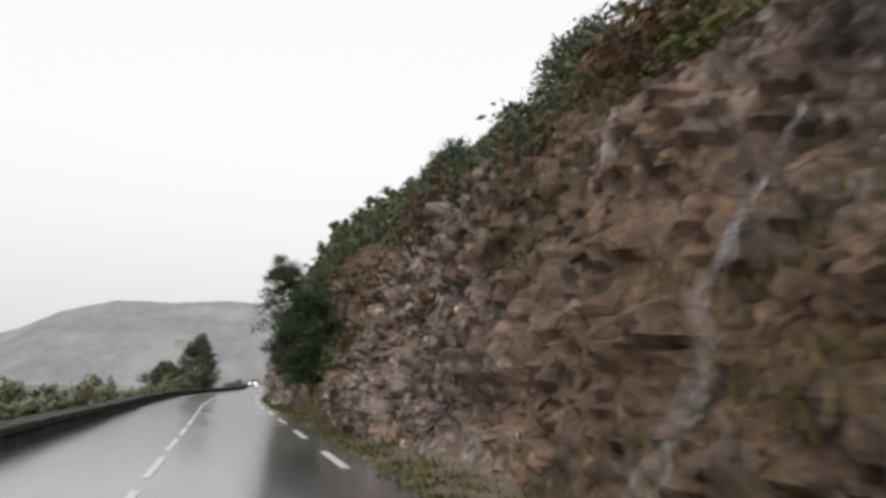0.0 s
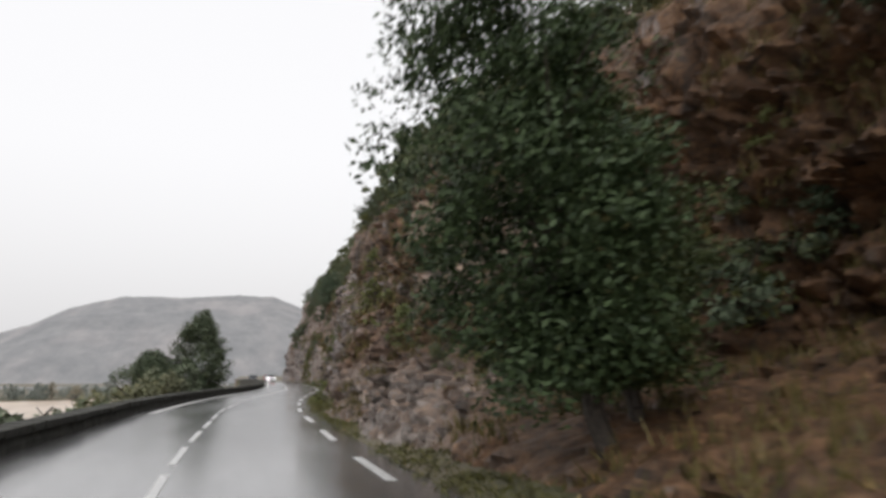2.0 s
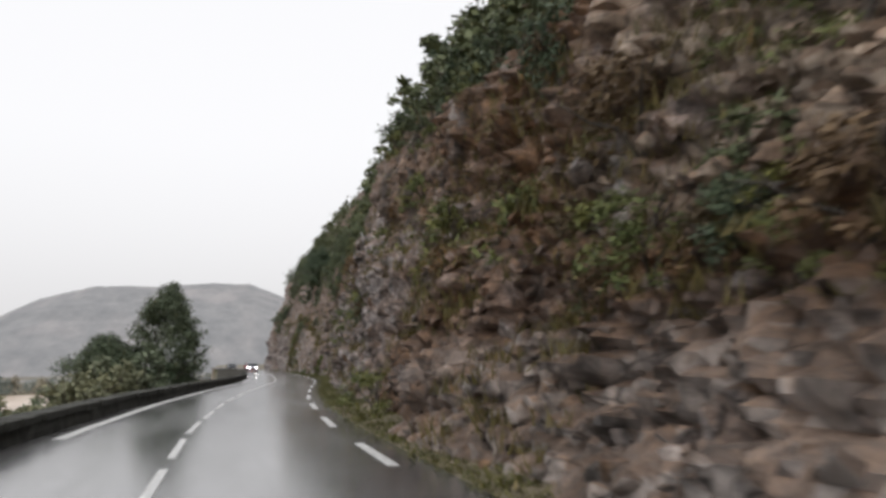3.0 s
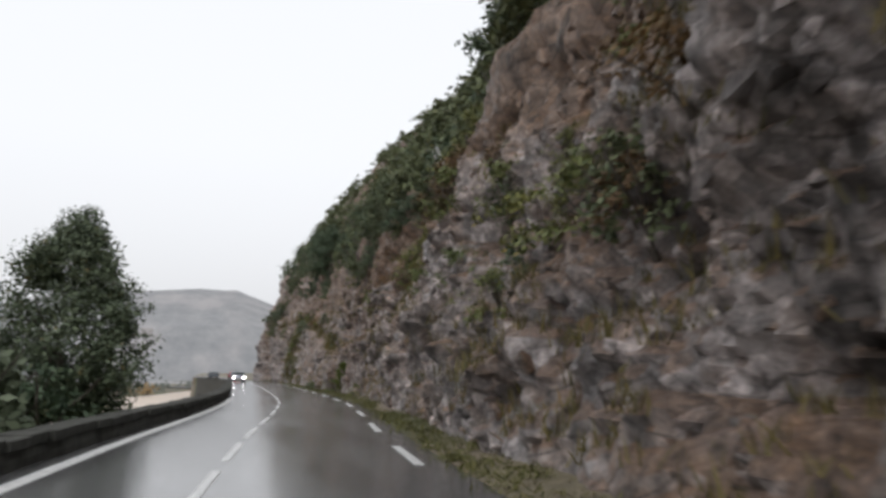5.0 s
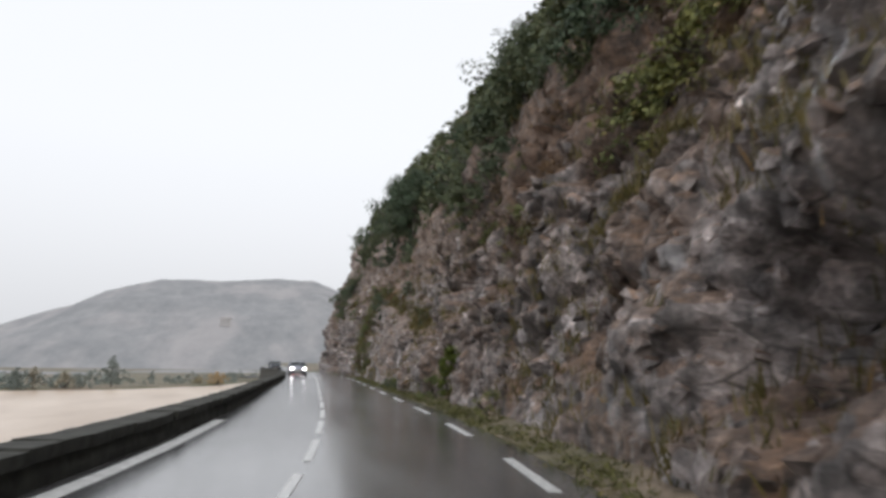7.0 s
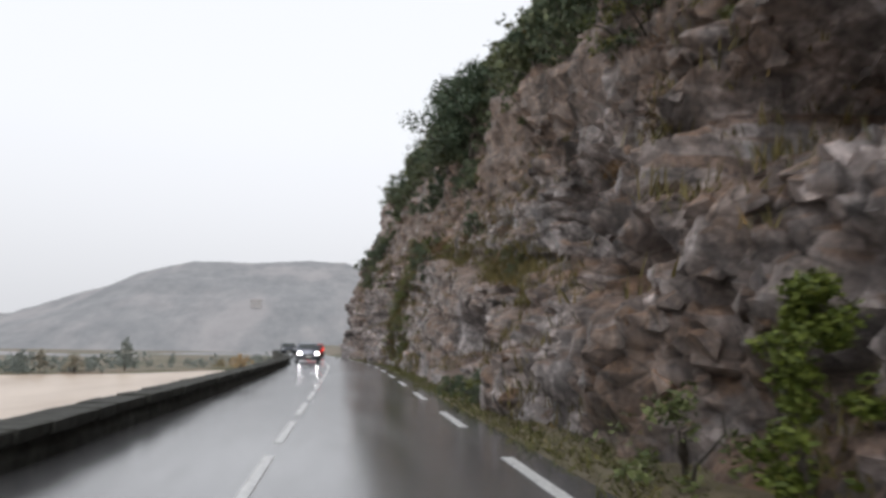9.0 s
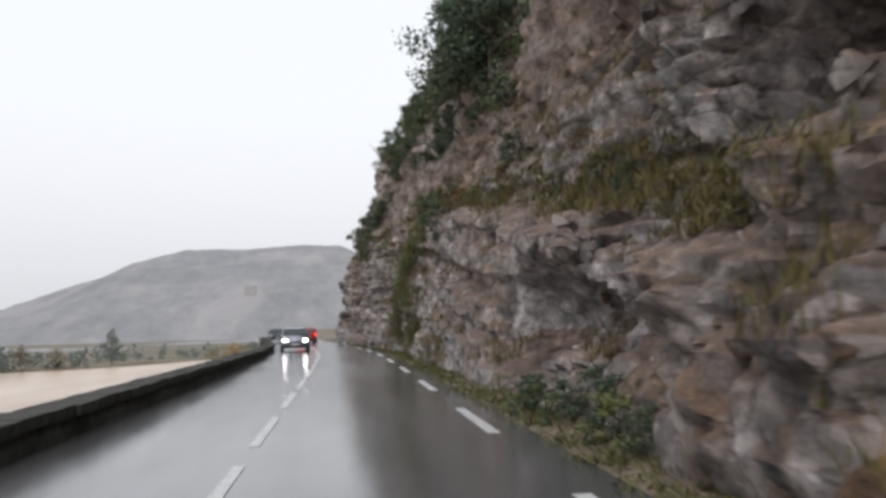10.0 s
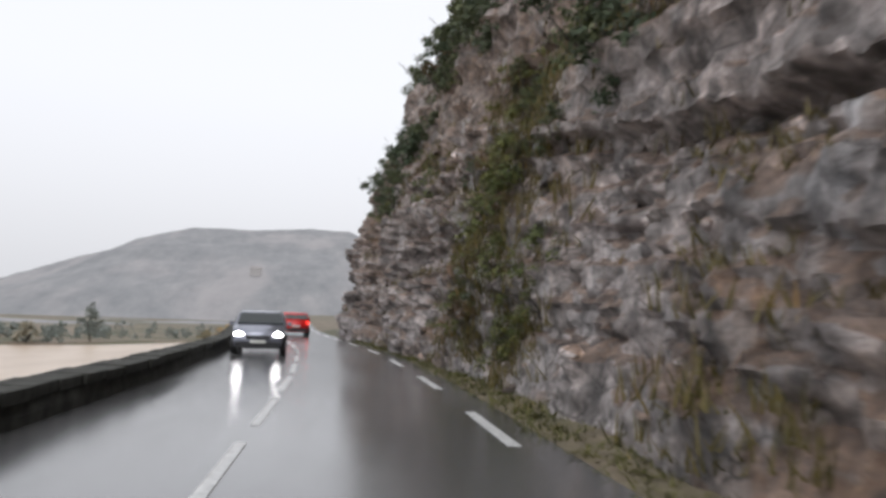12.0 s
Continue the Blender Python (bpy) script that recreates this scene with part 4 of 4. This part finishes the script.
# ---- cars ----
CAR_GLASS = plain("dark_car_glass", (0.02, 0.026, 0.026), 0.06, grain=2, vary=0.1)
TYRE = plain("tyre_rubber", (0.02, 0.02, 0.021), 0.7)
RIM = plain("alloy_rim", (0.45, 0.46, 0.47), 0.3, 0.9)
TRIM = plain("black_car_plastic", (0.025, 0.025, 0.027), 0.5)
PLATE = plain("blank_number_plate", (0.62, 0.62, 0.58), 0.4, vary=0.08)


def glow(name, color, strength):
    m, n, l, b = nodes_of(name)
    b.inputs["Base Color"].default_value = (*color, 1)
    b.inputs["Emission Color"].default_value = (*color, 1)
    b.inputs["Emission Strength"].default_value = strength
    return m


LAMP_ON, LAMP_RED, LAMP_OFF = glow("lit_headlamp", (1.0, 0.98, 0.94), 16.0), glow("lit_tail_lamp", (1.0, 0.05, 0.03), 1.6), plain("unlit_lamp_glass", (0.55, 0.56, 0.58), 0.1)
SIDE = ((-2.02, 0.30), (-2.06, 0.55), (-1.98, 0.86), (-1.72, 1.00), (-1.50, 1.36), (-1.15, 1.46), (-0.2, 1.48), (0.30, 1.41), (1.02, 0.98),
        (1.70, 0.88), (1.98, 0.70), (2.06, 0.45), (1.98, 0.24), (-1.9, 0.24))


def half_width(y, z):
    w = 0.88 - 0.30 * max(z - 0.92, 0) - 0.25 * max(0.45 - z, 0)
    return w - 0.055 * max(abs(y) - 1.35, 0) ** 2 * 4


def car_body(bm):
    left = [bm.verts.new((-half_width(y, z), y, z)) for y, z in SIDE]
    right = [bm.verts.new((half_width(y, z), y, z)) for y, z in SIDE]
    n = len(SIDE)
    for k in range(n):
        bm.faces.new((left[k], left[(k + 1) % n], right[(k + 1) % n], right[k]))
    bm.faces.new(left[::-1])
    bm.faces.new(right)
    bmesh.ops.recalc_face_normals(bm, faces=bm.faces[:])
    bmesh.ops.bevel(bm, geom=bm.edges[:], offset=0.055, segments=2, affect="EDGES", clamp_overlap=True)


def panel(bm, corners, thick):
    """A thin plate on four corners, thickened along its normal."""
    c = [Vector(q) for q in corners]
    nrm = (c[1] - c[0]).cross(c[2] - c[0]).normalized() * thick
    a, b = [bm.verts.new(q - nrm) for q in c], [bm.verts.new(q + nrm) for q in c]
    for k in range(4):
        bm.faces.new((a[k], a[(k + 1) % 4], b[(k + 1) % 4], b[k]))
    bm.faces.new(a[::-1])
    bm.faces.new(b)
    bmesh.ops.recalc_face_normals(bm, faces=bm.faces[:])


def box(bm, x, y, z, sx, sy, sz, soft=0.02):
    out = bmesh.ops.create_cube(bm, size=1, matrix=Matrix.Translation((x, y, z)) @ Matrix.Diagonal((sx, sy, sz, 1)))
    edges = list({e for v in out["verts"] for e in v.link_edges})
    bmesh.ops.bevel(bm, geom=edges, offset=soft, segments=2, affect="EDGES")


def disc(bm, x, y, z, r, wide, sides=22):
    m = Matrix.Translation((x, y, z)) @ Matrix.Rotation(radians(90), 4, "Y")
    bmesh.ops.create_cone(bm, cap_ends=True, segments=sides, radius1=r, radius2=r * 0.94, depth=wide, matrix=m)


def car(label, paint, front_on, rear_on):
    base = tagged(new("car"), label, "car")
    bm = bmesh.new()
    car_body(bm)
    body = part("body", bm, paint, base)
    body.data.polygons.foreach_set("use_smooth", [True] * len(body.data.polygons))
    for name, corners in (("windscreen", ((-0.66, 0.40, 1.37), (0.66, 0.40, 1.37), (0.76, 0.96, 1.03), (-0.76, 0.96, 1.03))),
                          ("rear_window", ((-0.64, -1.55, 1.31), (0.64, -1.55, 1.31), (0.74, -1.725, 1.05), (-0.74, -1.725, 1.05)))):
        bm = bmesh.new()
        panel(bm, corners, 0.035)
        part(name, bm, CAR_GLASS, base)
    for s in (-1, 1):
        for name, y0, y1, y2, y3 in (("front_side_window", 0.28, -0.42, -0.42, 0.80), ("rear_side_window", -0.52, -1.25, -1.42, -0.52)):
            bm = bmesh.new()
            panel(bm, ((s * 0.735, y0, 1.36), (s * 0.735, y1, 1.38), (s * 0.865, y2, 1.0), (s * 0.865, y3, 1.0)), 0.02)
            part(name, bm, CAR_GLASS, base)
        bm = bmesh.new()
        box(bm, s * 0.97, 0.62, 1.03, 0.16, 0.09, 0.13)
        part("mirror", bm, paint, base)
        bm = bmesh.new()
        box(bm, s * 0.62, 1.93, 0.68, 0.30, 0.16, 0.17, 0.05)
        part("headlight", bm, LAMP_ON if front_on else LAMP_OFF, base)
        bm = bmesh.new()
        box(bm, s * 0.70, -1.97, 0.83, 0.20, 0.14, 0.26, 0.05)
        part("tail_light", bm, LAMP_RED, base)
        for y in (-1.28, 1.28):
            bm = bmesh.new()
            disc(bm, s * 0.79, y, 0.31, 0.31, 0.20)
            wheel = part("wheel", bm, TYRE, base)
            bm = bmesh.new()
            disc(bm, s * 0.885, y, 0.31, 0.20, 0.03, 14)
            part("rim", bm, RIM, wheel)
    for name, y, z, sx, sz, mat in (("front_bumper", 2.03, 0.34, 1.40, 0.20, TRIM), ("grille", 2.02, 0.60, 0.78, 0.12, TRIM), ("rear_bumper", -2.03, 0.40, 1.40, 0.18, TRIM),
                                    ("number_plate", 2.08, 0.46, 0.50, 0.10, PLATE), ("number_plate", -2.09, 0.62, 0.50, 0.10, PLATE)):
        bm = bmesh.new()
        box(bm, 0, y, z, sx, 0.09, sz, 0.02)
        part(name, bm, mat, base)
    return base


RED = plain("red_car_paint", (0.50, 0.018, 0.016), 0.2, grain=3, vary=0.1)
SILVER = plain("silver_blue_car_paint", (0.30, 0.31, 0.36), 0.22, 0.5, grain=3, vary=0.1)
DARK = plain("dark_grey_car_paint", (0.035, 0.04, 0.05), 0.2, 0.3, grain=3, vary=0.1)
for label, paint, y, off, back in (("small red hatchback with lit tail lamps on the wet road", RED, 193.0, 0.95, False),
                                   ("silver-blue hatchback with lit headlights on the wet road", SILVER, 171.0, -1.3, True),
                                   ("dark grey hatchback far along the wet road", DARK, 204.0, -1.35, True)):
    ob = car(label, paint, paint is SILVER, not back)
    ob.matrix_basis = Matrix.Translation((float(centre(y)) + off, y, 0.02)) @ Matrix.Rotation(-heading(y) + (math.pi if back else 0), 4, "Z")

# ---- steel posts of a rockfall fence above the cut ----
for y, z in ((99.4, 9.9), (97.8, 9.9), (104.0, 11.6)):
    p, q = surface(y, z)
    base = tagged(new("fence_post"), "pale galvanised steel post leaning on the cliff top", "post", "rockfall fence posts")
    bm = bmesh.new()
    bmesh.ops.create_cone(bm, cap_ends=True, segments=10, radius1=0.07, radius2=0.07, depth=1.7, matrix=Matrix.Translation((0, 0, 0.6)))
    part("post", bm, STEEL, base)
    bm = bmesh.new()
    box(bm, 0, 0, -0.25, 0.3, 0.3, 0.06)
    part("base_plate", bm, STEEL, base)
    base.location = p - Vector((0.25, 0, 0))
    base.rotation_euler = (0, radians(-26), 0)

# ---- rainwater running down the rock ----
def m_run():
    """White water: threads of foam with clear gaps between them."""
    m, n, l, b = nodes_of("white_running_water")
    thread = tex(n, l, "noise", 9.0, 5, 0.65, stretch=(1, 2.6, 0.35), dist=0.4)
    l.new(ramp(n, l, thread, [(0.35, (0.30, 0.30, 0.31)), (0.7, (0.62, 0.62, 0.63))]), b.inputs["Base Color"])
    sheet = tex(n, l, "noise", 1.6, 3, 0.6)
    l.new(math_node(n, l, "MULTIPLY", ramp(n, l, thread, [(0.40, 0.0), (0.70, 0.7)]), ramp(n, l, sheet, [(0.40, 0.12), (0.60, 1.0)])), b.inputs["Alpha"])
    b.inputs["Roughness"].default_value, b.inputs["IOR"].default_value = 0.15, 1.33
    bump(n, l, b, thread, 0.6, 0.03)
    return m


RUN = m_run()


def water_run(course, wide, seed):
    """A ragged ribbon that clings to the rock along a course of (y, z) from its head to its foot."""
    r = random.Random(seed)
    zs_, ys_ = np.array([c[1] for c in course]), np.array([c[0] for c in course])
    zs = np.arange(zs_[0], zs_[-1], -0.08)
    at = np.interp(-zs, -zs_, ys_)
    near = np.array([min(surface(q, max(z + dz, 0.0))[0].x for dz in (-0.2, 0, 0.2)) for q, z in zip(at, zs)])
    even = np.hanning(9) / np.hanning(9).sum()
    near = np.convolve(np.pad(near, 4, "edge"), even, "valid")
    verts, cols = [], 7
    for k, (x, q, z) in enumerate(zip(near, at, zs)):
        q += 0.07 * noise.noise(Vector((seed, 0, z * 1.3)))
        w = wide * (0.55 + 0.75 * k / len(zs)) * (1 + 0.5 * noise.noise(Vector((seed, 5, z * 2.1)))) * min(1, 0.25 + k / 6)
        for c in range(cols):
            u = 2 * c / (cols - 1) - 1
            verts.append((x - 0.02 - 0.05 * (1 - u * u) - 0.02 * r.random(), q + u * w * (1 + 0.25 * r.uniform(-1, 1) * abs(u)), z))
    return tagged(mesh_object("water_run", verts, grid_faces(len(zs), cols), RUN, True), "white run of rainwater down the wet rock", "water run", "runs of rainwater")


for k, (course, wide) in enumerate((([(5.85, 4.4), (6.4, 3.1), (6.6, 2.4), (6.28, 1.5), (6.17, 0.5), (6.1, 0.05)], 0.25),
                                    ([(44.0, 6.0), (43.8, 4.6), (43.5, 3.0)], 0.20),
                                    ([(97.3, 5.0), (97.0, 3.4), (96.9, 2.6)], 0.12),
                                    ([(102.5, 4.3), (102.2, 2.6), (101.8, 1.5), (101.1, 0.1)], 0.16),
                                    ([(134.6, 6.3), (133.7, 4.8), (133.3, 3.5)], 0.20), ([(132.7, 2.7), (132.4, 1.2)], 0.16),
                                    ([(161.5, 8.2), (160.0, 6.4), (158.4, 4.6)], 0.22))):
    water_run(course, wide, k + 3)

# ---- farmhouse on the hillside across the valley ----
HOUSE_WALL = plain("pale_render", (0.36, 0.345, 0.335), 0.8, grain=0.8, vary=0.12)
HOUSE_ROOF = plain("faded_roof_tile", (0.28, 0.26, 0.25), 0.8, grain=1.5, vary=0.2)
farm = tagged(new("farmhouse"), "small pale farmhouse on the misty hillside", "house")
bm = bmesh.new()
box(bm, 0, 0, 2.2, 11, 7, 7.5, 0.05)
part("wall", bm, HOUSE_WALL, farm)
bm = bmesh.new()
a = [bm.verts.new(q) for q in ((-6, -4, 5.9), (6, -4, 5.9), (6, 4, 5.9), (-6, 4, 5.9), (-6, 0, 8.2), (6, 0, 8.2))]
for f in ((0, 1, 5, 4), (2, 3, 4, 5), (0, 4, 3), (1, 2, 5), (3, 2, 1, 0)):
    bm.faces.new([a[k] for k in f])
part("roof", bm, HOUSE_ROOF, farm)
farm.location = (-60, 905, hill_z(-60, 905) + 1)
